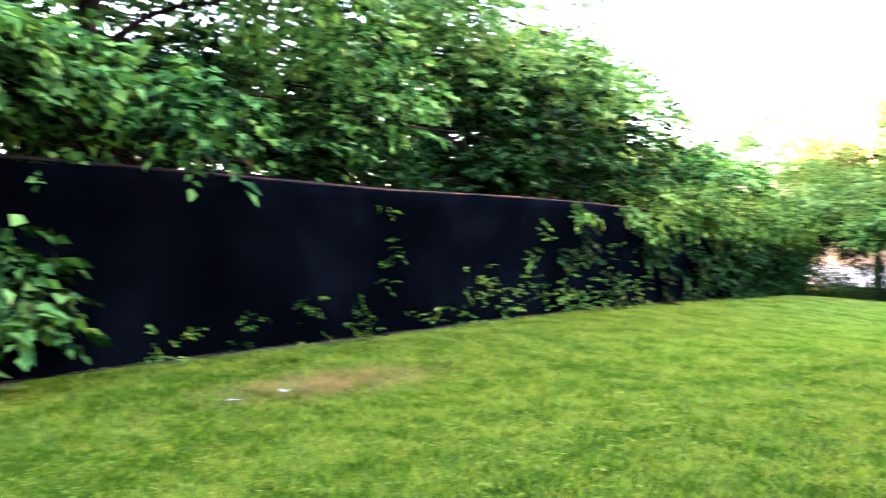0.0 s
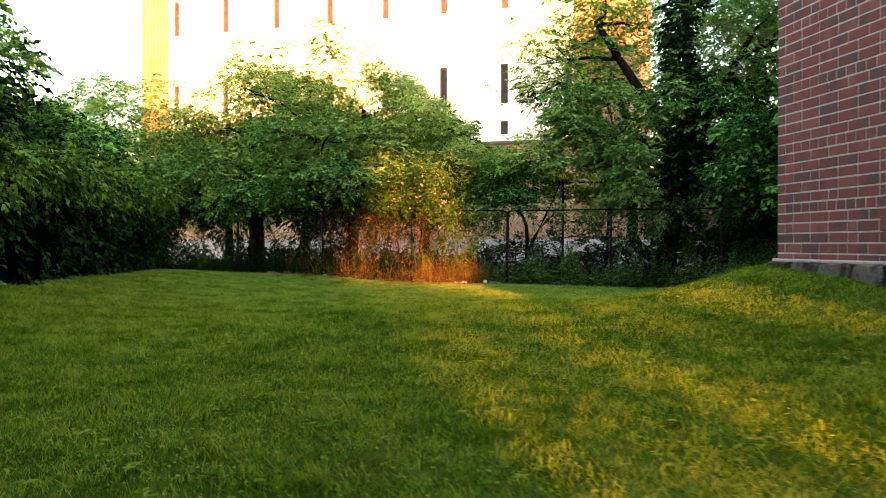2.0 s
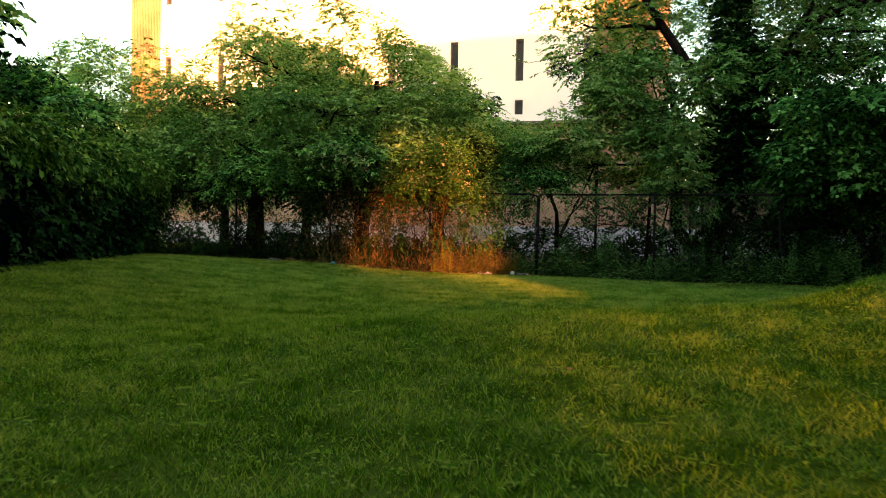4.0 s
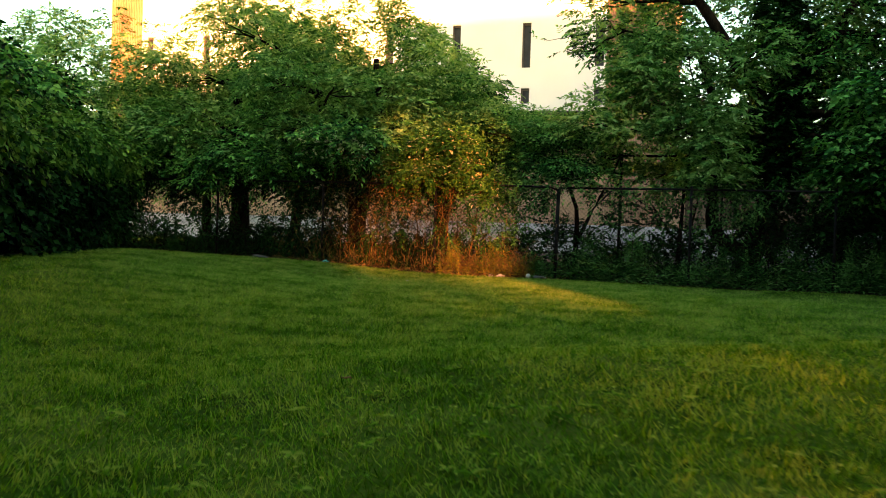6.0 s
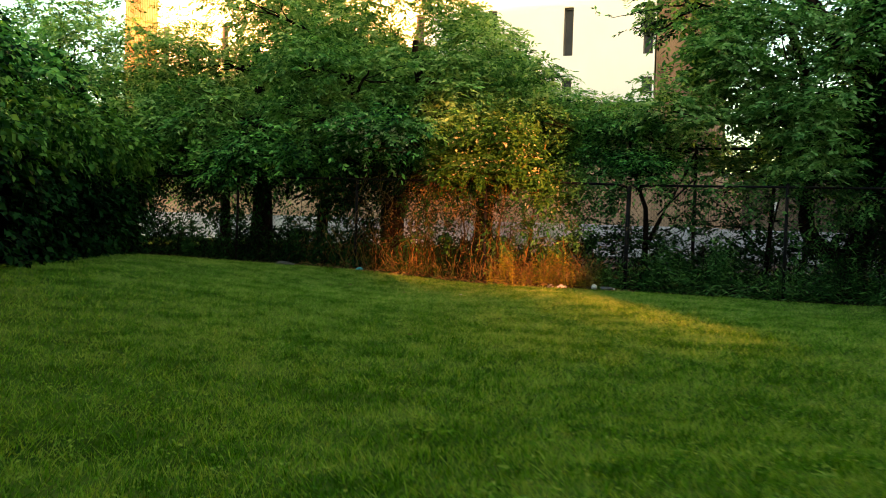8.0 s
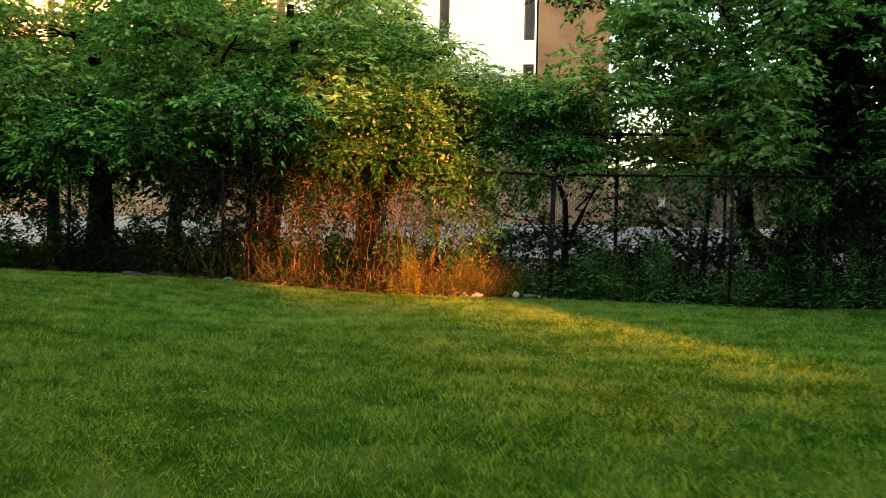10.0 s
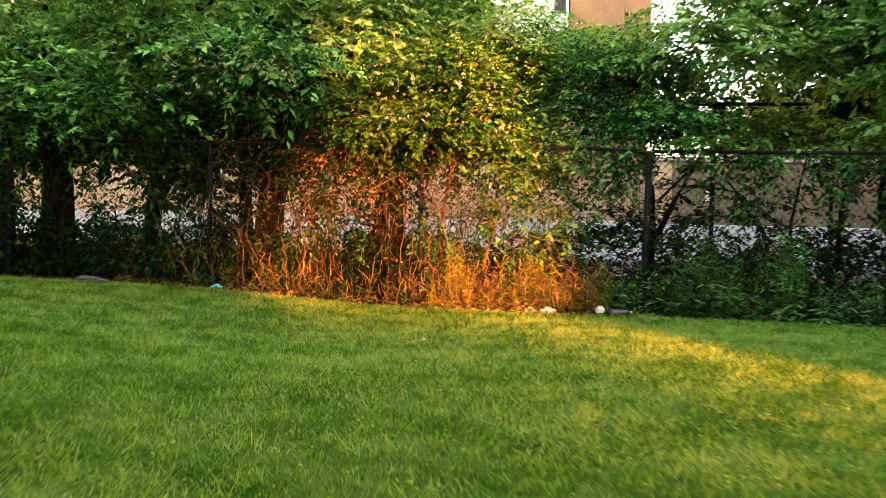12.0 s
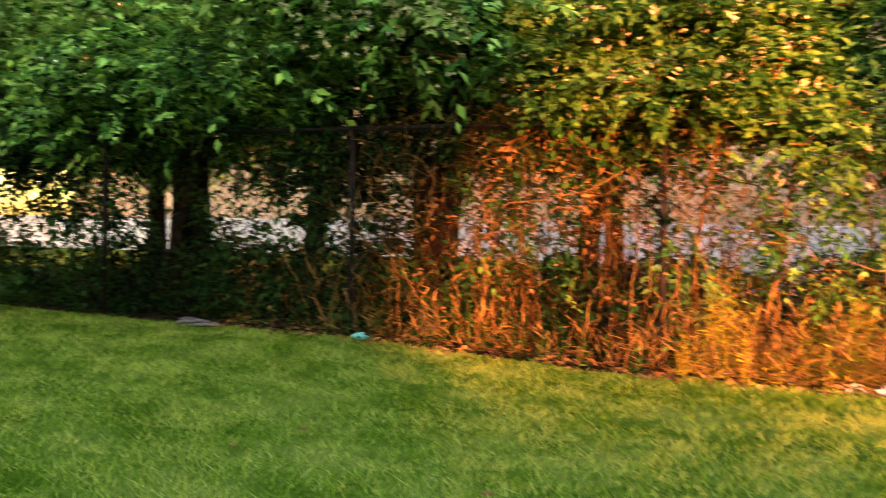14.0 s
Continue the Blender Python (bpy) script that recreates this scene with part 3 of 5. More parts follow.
n_s, n_z = 180, 14
ss = np.linspace(S0, S1, n_s)
zz = np.linspace(0.02, 1.0, n_z)
verts = []
for back in (0.0, 0.012):
    for s in ss:
        b = black_base(s)
        for q in zz:
            rip = 0.012 * math.sin(s * 2.6 + 3 * q) * math.sin(q * 3.1) + 0.007 * math.sin(7 * s + 5 * q)
            sag = -0.012 * abs(math.sin(s * math.pi / 2.4)) if q > 0.98 else 0
            verts.append(along(s, back + rip, b + high_at(s) * q + sag))
verts = np.array(verts)
i = np.arange(n_s - 1)[:, None] * n_z + np.arange(n_z - 1)[None, :]
q1 = np.stack([i, i + n_z, i + n_z + 1, i + 1], -1).reshape(-1, 4)
m0 = n_s * n_z
q2 = q1[:, ::-1] + m0
rim = np.arange(n_s - 1) * n_z + n_z - 1
q3 = np.stack([rim, rim + n_z, rim + n_z + m0, rim + m0], -1)
mesh_object("screen", verts, np.concatenate([q1, q2, q3]), SCREEN, black, True)
tubes("top_rail", [([along(s, 0.05, black_base(s) + high_at(s) + 0.005) for s in np.linspace(S0, S1, 12)], [0.018] * 12)], METAL, black, 8)
s = S0 + 0.3
while s < S1:
    tubes("post", [([along(s, 0.07, black_base(s) - 0.2), along(s, 0.07, black_base(s) + high_at(s) + 0.03)], [0.026] * 2)], METAL, black, 10)
    s += 2.4
tubes("bottom_rail", [([along(s, 0.0, black_base(s) + 0.03) for s in np.linspace(S0, S1, 24)], [0.008] * 24)], METAL, black, 5)

# ---- the red brick building ----
brick_house = empty("brick_building", (CORNER[0], CORNER[1], 0.0), math.degrees(math.atan2(WALL_WAY[1], WALL_WAY[0])))
tagged(brick_house, "red brick building with pale mortar on a stone foundation", "building")
# local frame: x along the wall, y to the building's inside, z up
COURSE, BASE, TOP = 0.0938, 0.6, 6.4
WIN0, WIN1, WZ0, WZ1 = 1.6, 3.0, 0.97, 4.2
DEPTH = 0.03
for lo, hi in (((DEPTH - 0.026, DEPTH - 0.026, BASE), (WIN0 - 0.02, 24, TOP)), ((WIN1, DEPTH - 0.026, BASE), (14, 24, TOP)), ((WIN0, DEPTH - 0.026, BASE), (WIN1, 24, WZ0 - 0.12)), ((WIN0, DEPTH - 0.026, WZ1), (WIN1, 24, TOP)), ((WIN0, 0.4, WZ0 - 0.12), (WIN1, 24, WZ1))):
    slab("mortar_core", lo, hi, MORTAR, brick_house)
slab("foundation", (0.0, 0.0, -0.4), (14, 24, BASE), JOINT, brick_house, 0.02, "dark recessed mortar of the stone foundation")
stone_rng = random.Random(4)
sx = -0.04
while sx < 4.6:
    for lo in (0.27, 0.43):
        L = stone_rng.uniform(0.14, 0.32)
        bm = bmesh.new()
        bmesh.ops.create_icosphere(bm, subdivisions=2, radius=1.0)
        seed = Vector((stone_rng.uniform(0, 50), lo, 0))
        for v in bm.verts:
            k = 0.62 * (1 + 0.22 * noise.noise(v.co * 1.5 + seed) + 0.1 * noise.noise(v.co * 4 + seed))
            c = Vector([max(-0.8, min(0.8, q * 1.35)) for q in v.co]) * k
            v.co = Vector((c.x * L, c.y * 0.16, c.z * 0.17))
        ob = part("stone", bm, STONE, brick_house)
        ob.location = (sx + L / 2 + stone_rng.uniform(-0.03, 0.03), -0.02 - stone_rng.uniform(0, 0.03), lo + 0.07)
    sx += 0.22
slab("mortar_lip", (-0.02, -0.045, BASE - 0.02), (14, 0.02, BASE + 0.012), MORTAR, brick_house, 0.008)
# carried up out of view so that it shades the forked tree
slab("upper_wall", (0.002, 0.002, TOP - 0.06), (14, 24, 9.6), BRICK_REST, brick_house, 0, "unseen upper red brick wall, its height set to shade the trees")
slab("roof", (-0.2, -0.2, 9.6), (14.2, 24.2, 9.8), SHINGLE, brick_house)
# added out of view: sets the shadow edge along the wall
slab("chimney_breast", (6.5, -0.15, -0.4), (9.0, 0.0, TOP - 0.02), BRICK, brick_house, 0.01, "shallow unseen brick projection added for its shadow edge")
# added out of view: keeps the sun off the mound
slab("cellar_bulkhead", (7.0, -0.5, -0.4), (9.2, -0.152, 1.3), STONE, brick_house, 0.03, "low unseen stone block added to shade the mound")
win = empty("window_1")
win.parent = brick_house
slab("window_frame", (WIN0 + 0.0, 0.1, WZ0), (WIN0 + 0.09, 0.2, WZ1), FRAME_WHITE, win, 0.01)
slab("window_frame", (WIN1 - 0.09, 0.1, WZ0), (WIN1, 0.2, WZ1), FRAME_WHITE, win, 0.01)
slab("window_frame", (WIN0 + 0.09, 0.1, WZ0), (WIN1 - 0.09, 0.2, WZ0 + 0.09), FRAME_WHITE, win, 0.01)
slab("window_frame", (WIN0 + 0.09, 0.1, 2.28), (WIN1 - 0.09, 0.2, 2.38), FRAME_WHITE, win, 0.01)
slab("window_sash", (WIN0 + 0.09, 0.12, WZ0 + 0.09), (WIN0 + 0.14, 0.19, 2.28), FRAME_WHITE, win, 0.008)
slab("pane", (WIN0 + 0.14, 0.15, WZ0 + 0.09), (WIN1 - 0.09, 0.16, 2.28), GLASS, win)
slab("upper_panel", (WIN0 + 0.09, 0.14, 2.38), (WIN1 - 0.09, 0.17, WZ1), FRAME_WHITE, win, 0, "weathered white board panel")
slab("window_sill", (WIN0 - 0.06, -0.035, WZ0 - 0.12), (WIN1 + 0.06, 0.2, WZ0), BRICK, win, 0.01, "dark red brick sill")

# ---- plants ----


def leaf_patch(name, places, ways, mat, label, category, rng, kind="", **kw):
    root_mesh = mesh_object(name, *sprays(np.asarray(places), np.asarray(ways), rng, **kw), mat)
    return tagged(root_mesh, label, category, kind=kind)


rng = np.random.default_rng(11)


def top_left(x):
    return np.interp(x, [-19.5, -18.1, -17.2, -16.3, -15.4, -14.3, -13.6, -12.7, -12.35, -11.3, -10.2, -9.7, -9.4, -8.6, -8.1, -7.7, -7.0, -6.3, -5.6, -5.4, -4.8], [5.9, 5.8, 6.3, 5.5, 5.8, 5.7, 5.4, 4.6, 5.8, 6.0, 5.9, 5.5, 5.1, 4.9, 5.9, 5.6, 4.9, 4.4, 3.8, 3.2, 2.9])


def crown_box(x0, x1, y0, y1, z0, count, size, low=None):
    out = []
    for _ in range(count):
        x = rng.uniform(x0, x1)
        hi = float(top_left(x)) - 0.5
        zb = z0 if low is None else low(x)
        z = zb + (hi - zb) * rng.random() ** 1.35
        s = size * rng.uniform(0.6, 1.3) * (0.75 if z > hi - 0.8 else 1.0)
        out.append((x, rng.uniform(y0, y1), z, s * rng.uniform(1.0, 1.5), s * rng.uniform(0.9, 1.2), s * rng.uniform(0.5, 0.8)))
    for _ in range(count // 3):
        x = rng.uniform(x0, x1)
        hi = float(top_left(x))
        out.append((x, rng.uniform(y0, y1), hi - rng.uniform(0.15, 0.6), rng.uniform(0.12, 0.24), rng.uniform(0.12, 0.24), rng.uniform(0.25, 0.5)))
    return out


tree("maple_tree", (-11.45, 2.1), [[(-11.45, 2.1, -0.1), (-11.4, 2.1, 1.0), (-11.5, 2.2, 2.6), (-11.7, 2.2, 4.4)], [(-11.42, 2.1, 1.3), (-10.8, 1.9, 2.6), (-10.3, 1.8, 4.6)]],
     crown_box(-13.6, -9.4, 0.0, 3.6, 1.7, 56, 0.6), 7800, LEAF_MAPLE, rng, "leafy green maple tree behind the fence", "trees behind the fence", radius=0.22, limbs=14, skylit=2.1)
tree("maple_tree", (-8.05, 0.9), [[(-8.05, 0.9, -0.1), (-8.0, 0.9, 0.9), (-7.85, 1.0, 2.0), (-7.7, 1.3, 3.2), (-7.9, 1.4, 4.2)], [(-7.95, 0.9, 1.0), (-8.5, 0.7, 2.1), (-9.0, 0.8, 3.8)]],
     crown_box(-10.4, -7.3, -0.6, 2.2, 1.8, 48, 0.55) + crown_box(-7.6, -6.2, 0.5, 2.4, 2.6, 14, 0.5) + fill_clumps((-7.6, 1.0, 2.1), (-5.4, 2.4, 3.5), 24, 0.42, rng) + [(-10.3, -0.3, 1.75, 0.5, 0.4, 0.28), (-9.6, -0.4, 1.85, 0.5, 0.4, 0.3), (-11.0, -0.2, 1.7, 0.5, 0.4, 0.28), (-8.9, -0.4, 1.95, 0.5, 0.4, 0.28)], 7800, LEAF_MAPLE, rng, "leafy green maple with low drooping branches over the fence", "trees behind the fence", radius=0.16, limbs=14, skylit=2.5)
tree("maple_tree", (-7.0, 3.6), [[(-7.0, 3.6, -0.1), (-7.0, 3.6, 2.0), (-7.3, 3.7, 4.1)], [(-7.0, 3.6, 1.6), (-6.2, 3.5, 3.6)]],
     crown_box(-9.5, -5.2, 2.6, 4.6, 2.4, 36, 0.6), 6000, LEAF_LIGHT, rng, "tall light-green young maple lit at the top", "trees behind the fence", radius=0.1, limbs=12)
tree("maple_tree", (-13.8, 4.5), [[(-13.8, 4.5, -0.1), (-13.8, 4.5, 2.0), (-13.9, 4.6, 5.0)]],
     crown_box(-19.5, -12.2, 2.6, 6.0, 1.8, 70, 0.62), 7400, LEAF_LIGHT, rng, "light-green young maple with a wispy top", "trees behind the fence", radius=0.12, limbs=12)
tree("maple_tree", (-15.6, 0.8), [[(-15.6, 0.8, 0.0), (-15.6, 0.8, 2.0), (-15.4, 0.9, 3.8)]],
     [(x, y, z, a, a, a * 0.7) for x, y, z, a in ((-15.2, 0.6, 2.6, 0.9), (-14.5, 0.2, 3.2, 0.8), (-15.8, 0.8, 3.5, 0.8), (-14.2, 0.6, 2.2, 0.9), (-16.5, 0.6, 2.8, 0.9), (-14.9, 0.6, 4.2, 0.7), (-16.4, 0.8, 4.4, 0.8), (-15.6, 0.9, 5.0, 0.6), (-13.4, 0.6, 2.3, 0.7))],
     3300, LEAF_MAPLE, rng, "rounded green maple behind the fence corner", "trees behind the fence", radius=0.12, limbs=9, skylit=3.4)

top_rng = np.random.default_rng(91)
upper = fill_clumps((-13.0, 3.4, 3.2), (-5.6, 5.0, 5.7), 40, 0.5, top_rng, lambda x: float(top_left(x)) - 0.6)
tree("maple_tree", (-9.6, 4.4), [[(-9.6, 4.4, -0.1), (-9.6, 4.4, 2.2), (-9.5, 4.3, 4.4)], [(-9.6, 4.4, 1.8), (-8.0, 4.2, 4.0)]], upper, 3800, LEAF_LIGHT, top_rng, "light-green young maple filling the row", "trees behind the fence", radius=0.1, limbs=12)

# an unseen tree added behind the camera; its thin crown filters the low sun
shade = [(9.5 + 0.887 * u, -28.4 + 0.462 * u, z, 0.75, 0.75, 0.5) for u in np.arange(-3.2, 3.3, 0.8) for z in (0.6, 1.22, 1.84, 2.46, 3.08, 3.7, 4.3)]
thick_shade = [(9.5 + 0.887 * u, -28.4 + 0.462 * u, z, 0.6, 0.75, 0.35) for u in np.arange(-3.2, 3.3, 0.6) for z in (5.35, 5.9, 6.4, 6.9)] + [(9.5 + 0.887 * u, -28.4 + 0.462 * u, z, 0.6, 0.75, 0.35) for u in np.arange(-2.6, 5.3, 0.6) for z in (7.4, 7.9, 8.4, 8.9)]
tree("sun_filter_tree", (9.9, -28.6), [[(9.9, -28.6, -0.2), (9.9, -28.6, 2.0), (9.7, -28.5, 6.4), (9.9, -28.4, 8.6)]], shade + thick_shade * 3, 7250, LEAF_MAPLE, rng, "unseen thin tree added behind the lawn to filter the sun", face=0.0, radius=0.12, limbs=10, size=0.17, shell=1.0)


# unseen shrub added to dim the sun on the near lawn
low_shade = [(8.3 + 0.887 * u, -26.0 + 0.462 * u, z, 0.5 if u > -0.9 else 0.4, 0.4 if u > -0.9 else 0.3, 0.42) for u in np.arange(-3.4, 3.5, 0.6) for z in (0.55, 1.1)]
tree("sun_filter_shrub", (8.3, -26.0), [[(8.3, -26.0, -0.2), (8.3, -26.0, 0.9)]], low_shade, 640, LEAF_MAPLE, rng, "unseen low shrub added behind the lawn to dim its sunlight", face=0.0, radius=0.02, limbs=8, size=0.12, aspect=0.66, shell=1.0, category="shrub")

# unseen band of leaves added to keep sun off the mid lawn
band = [(8.3 + 0.887 * u, -26.0 + 0.462 * u, 1.84, 0.35, 0.5, 0.2) for u in np.arange(-3.2, -0.45, 0.25)]
tree("shade_band_shrub", (6.8, -26.8), [[(6.8, -26.8, -0.2), (6.8, -26.8, 0.8), (6.8, -26.8, 1.7)]], band, 1000, LEAF_MAPLE, rng, "unseen flat shrub added behind the lawn to shade its middle", face=0.0, radius=0.04, limbs=8, size=0.12, aspect=0.66, shell=1.0, category="shrub")
rng = np.random.default_rng(21)

# middle shrub between the two groups
mid = fill_clumps((-5.3, 0.6, 1.75), (-3.0, 1.9, 2.7), 26, 0.36, rng) + fill_clumps((-5.3, 0.9, 2.5), (-4.5, 1.9, 3.2), 9, 0.28, rng) + fill_clumps((-4.4, 0.9, 2.4), (-3.4, 1.9, 2.95), 7, 0.26, rng) + fill_clumps((-4.0, -0.1, 1.55), (-3.3, 0.4, 1.95), 5, 0.24, rng)
tree("wild_shrub", (-3.6, 1.2), [[(-3.6, 1.2, -0.1), (-3.6, 1.2, 1.2), (-3.9, 1.1, 2.4)], [(-3.55, 1.2, 0.6), (-2.8, 1.2, 2.2)]], mid, 4200, LEAF_MAPLE, rng,
     "dense dark-green wild shrub behind the fence", radius=0.05, limbs=12, size=0.062, twig=0.24, category="shrub", skylit=2.75)

# the big forked tree
big = []
for k in range(250):
    x = rng.uniform(-3.4, 5.2)
    y = rng.uniform(0.7, 3.6)
    z = rng.uniform(1.9, 6.9) if k % 3 else rng.uniform(1.8, 3.6)
    if (x < -2.2 and z > 7.2) or (x < -2.4 and z < 2.6) or (x < 0.3 and z < 3.9) or (z > 6.2 and k % 5 < 1):
        continue
    s = rng.uniform(0.4, 0.8)
    big.append((x, y, z, s * 1.3, s * 1.1, s * 0.7))
big += fill_clumps((-3.3, 0.6, 4.1), (-1.2, 2.2, 5.8), 20, 0.48, np.random.default_rng(77)) + fill_clumps((0.5, 0.8, 4.2), (4.6, 2.8, 6.5), 18, 0.55, np.random.default_rng(78)) + fill_clumps((-2.6, 1.6, 4.4), (1.6, 3.4, 7.2), 34, 0.6, np.random.default_rng(79)) + fill_clumps((-0.6, 1.9, 2.3), (4.8, 3.7, 6.6), 42, 0.6, np.random.default_rng(80))
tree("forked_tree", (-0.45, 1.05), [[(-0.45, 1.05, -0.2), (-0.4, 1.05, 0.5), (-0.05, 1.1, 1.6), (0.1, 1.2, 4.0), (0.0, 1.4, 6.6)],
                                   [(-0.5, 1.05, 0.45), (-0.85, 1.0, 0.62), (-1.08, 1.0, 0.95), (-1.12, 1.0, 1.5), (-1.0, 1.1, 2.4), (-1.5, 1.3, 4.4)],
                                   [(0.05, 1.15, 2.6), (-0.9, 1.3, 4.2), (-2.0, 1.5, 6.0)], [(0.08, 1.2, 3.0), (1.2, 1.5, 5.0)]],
     big + [(-4.45, 1.3, 4.4, 0.22, 0.2, 0.13), (-4.05, 1.3, 4.5, 0.16, 0.16, 0.12), (-3.9, 1.3, 4.2, 0.22, 0.2, 0.13)], 10500, LEAF_MAPLE, rng, "large dark-trunked tree forked low at the fence", radius=0.2, limbs=22, size=0.104, skylit=4.6)

for pts in ([(-1.7, 1.4, 4.3), (-2.8, 1.3, 4.6), (-3.6, 1.3, 4.55), (-4.5, 1.3, 4.4)], [(-2.0, 1.4, 5.6), (-2.9, 1.3, 5.2), (-3.5, 1.3, 5.35)], [(-2.8, 1.3, 4.6), (-3.4, 1.3, 4.25), (-4.0, 1.3, 4.15)]):
    fine = np.concatenate([wander(a, b, 6, 0.03, rng)[:5] for a, b in zip(pts[:-1], pts[1:])])
    tubes("limb", [(fine, np.linspace(0.026, 0.005, len(fine)))], BARK, bpy.data.objects["forked_tree"], 5)

sapling = fill_clumps((-3.3, 0.0, 2.3), (-0.7, 1.2, 4.0), 24, 0.36, rng) + fill_clumps((-1.8, -0.2, 1.7), (-0.7, 0.7, 2.4), 5, 0.36, rng) + fill_clumps((-3.0, 0.2, 2.5), (-0.3, 1.4, 4.4), 14, 0.38, rng) + fill_clumps((-3.3, 2.0, 1.75), (-1.6, 3.0, 2.6), 12, 0.3, rng)
tree("maple_sapling", (-1.7, 0.9), [[(-1.7, 0.9, -0.1), (-1.6, 0.8, 1.6), (-1.4, 0.6, 3.4)]], sapling, 2800, LEAF_LIGHT, rng, "slender light-green maple sapling behind the fence", "trees behind the fence", radius=0.035, limbs=10, size=0.1)
# shrubs behind the fence, darkened in colour as if shaded
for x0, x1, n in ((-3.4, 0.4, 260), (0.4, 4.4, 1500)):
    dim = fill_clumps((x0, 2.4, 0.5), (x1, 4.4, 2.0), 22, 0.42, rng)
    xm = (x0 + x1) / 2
    tree("back_shrub", (xm, 3.4), [[(xm, 3.4, -0.1), (xm, 3.4, 0.9), (xm + 0.2, 3.4, 1.9)], [(xm, 3.4, 0.3), (xm - 1.0, 3.3, 1.6)]], dim, n, LEAF_DARK, rng, "shrub behind the fence with shade put into its dark leaves", "shrubs behind the fence", radius=0.03, limbs=10, size=0.1, category="shrub")

# trees deeper in the row; near-black leaves paint the shade between the crowns in front
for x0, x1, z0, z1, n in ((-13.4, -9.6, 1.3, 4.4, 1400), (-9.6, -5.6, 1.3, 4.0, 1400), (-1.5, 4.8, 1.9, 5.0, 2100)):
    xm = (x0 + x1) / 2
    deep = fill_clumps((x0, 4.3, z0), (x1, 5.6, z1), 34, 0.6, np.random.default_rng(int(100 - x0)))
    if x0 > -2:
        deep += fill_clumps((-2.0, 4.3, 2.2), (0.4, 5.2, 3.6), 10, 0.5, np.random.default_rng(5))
    tree("inner_tree", (xm, 5.0), [[(xm, 5.0, -0.2), (xm + 0.1, 5.0, 1.6), (xm - 0.1, 5.0, z1 - 0.4)], [(xm, 5.0, 0.8), (xm + 1.0, 4.9, 2.6)]], deep, n, LEAF_DARK, rng, "tree deep in the row with shade put into its dark leaves", "inner trees", radius=0.14, limbs=10, size=0.15, aspect=0.6)

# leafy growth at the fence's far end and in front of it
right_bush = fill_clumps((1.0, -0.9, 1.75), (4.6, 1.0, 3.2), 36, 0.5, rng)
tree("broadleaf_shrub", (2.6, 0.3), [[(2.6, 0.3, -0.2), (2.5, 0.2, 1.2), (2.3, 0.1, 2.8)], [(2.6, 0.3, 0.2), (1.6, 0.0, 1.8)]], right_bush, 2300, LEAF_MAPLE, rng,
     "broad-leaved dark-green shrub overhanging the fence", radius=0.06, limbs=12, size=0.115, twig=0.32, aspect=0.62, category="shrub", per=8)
# the darkness below the overhang is put into these shrubs' leaves
tree("dim_shrub", (2.4, 0.9), [[(2.4, 0.9, -0.1), (2.4, 0.9, 0.8), (2.5, 0.8, 1.6)]], fill_clumps((0.6, 0.3, 0.1), (4.6, 1.6, 1.7), 26, 0.42, rng), 1500, LEAF_DARK, rng, "dense shrub behind the fence, shade put into its near-black leaves", radius=0.03, limbs=10, size=0.1, category="shrub")
tree("dim_shrub", (-0.9, 3.7), [[(-0.9, 3.7, -0.1), (-0.9, 3.7, 1.2), (-0.8, 3.7, 2.8)]], fill_clumps((-1.9, 3.0, 2.0), (0.2, 4.4, 3.3), 12, 0.42, rng), 700, LEAF_DARK, rng, "shrub added behind the forked tree, shade put into its leaves", radius=0.03, limbs=8, size=0.1, category="shrub")
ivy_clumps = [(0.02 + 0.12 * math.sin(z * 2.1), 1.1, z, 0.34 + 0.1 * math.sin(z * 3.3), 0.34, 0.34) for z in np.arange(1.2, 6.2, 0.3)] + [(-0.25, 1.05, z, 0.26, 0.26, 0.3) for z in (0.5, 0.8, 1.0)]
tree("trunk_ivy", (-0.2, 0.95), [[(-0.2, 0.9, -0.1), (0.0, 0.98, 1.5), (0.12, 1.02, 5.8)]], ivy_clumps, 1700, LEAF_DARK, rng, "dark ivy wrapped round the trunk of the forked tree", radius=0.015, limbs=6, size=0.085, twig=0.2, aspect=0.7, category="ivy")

rng = np.random.default_rng(31)


# trees beyond the black fence
def fence_tree(s, out, clumps, count, mat, label, radius=0.15, **kw):
    b = along(s, out, 0)
    zc = max(c[2] for c in clumps)
    cl = []
    for cs, co, cz, a, bb, h in clumps:
        p = along(cs, co, cz)
        cl.append((p[0], p[1], p[2], a, bb, h))
    t = [[(b[0], b[1], -0.2), (b[0] + 0.1, b[1], 1.5), (b[0] - 0.1, b[1] + 0.15, zc)]]
    kw = {"size": 0.125, "aspect": 0.55, **kw}
    return tree("fence_tree", b[:2], t, cl, count, mat, rng, label, "trees beyond the black fence", radius=radius, **kw)


def rand_clumps(n, s0, s1, o0, o1, z0, z1, a0, a1):
    return [(rng.uniform(s0, s1), rng.uniform(o0, o1), rng.uniform(z0, z1), *(rng.uniform(a0, a1) * np.array([1.2, 1.1, 0.75]))) for _ in range(n)]


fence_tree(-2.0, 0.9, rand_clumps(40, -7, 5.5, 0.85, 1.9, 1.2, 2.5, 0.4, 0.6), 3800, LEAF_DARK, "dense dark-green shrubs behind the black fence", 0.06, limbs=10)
fence_tree(-1.5, 2.0, rand_clumps(40, -6, 1.6, 0.5, 3.4, 1.9, 6.5, 0.55, 0.95), 5200, LEAF_MAPLE, "tall green tree arching over the black fence", 0.16, limbs=16, skylit=4.0)
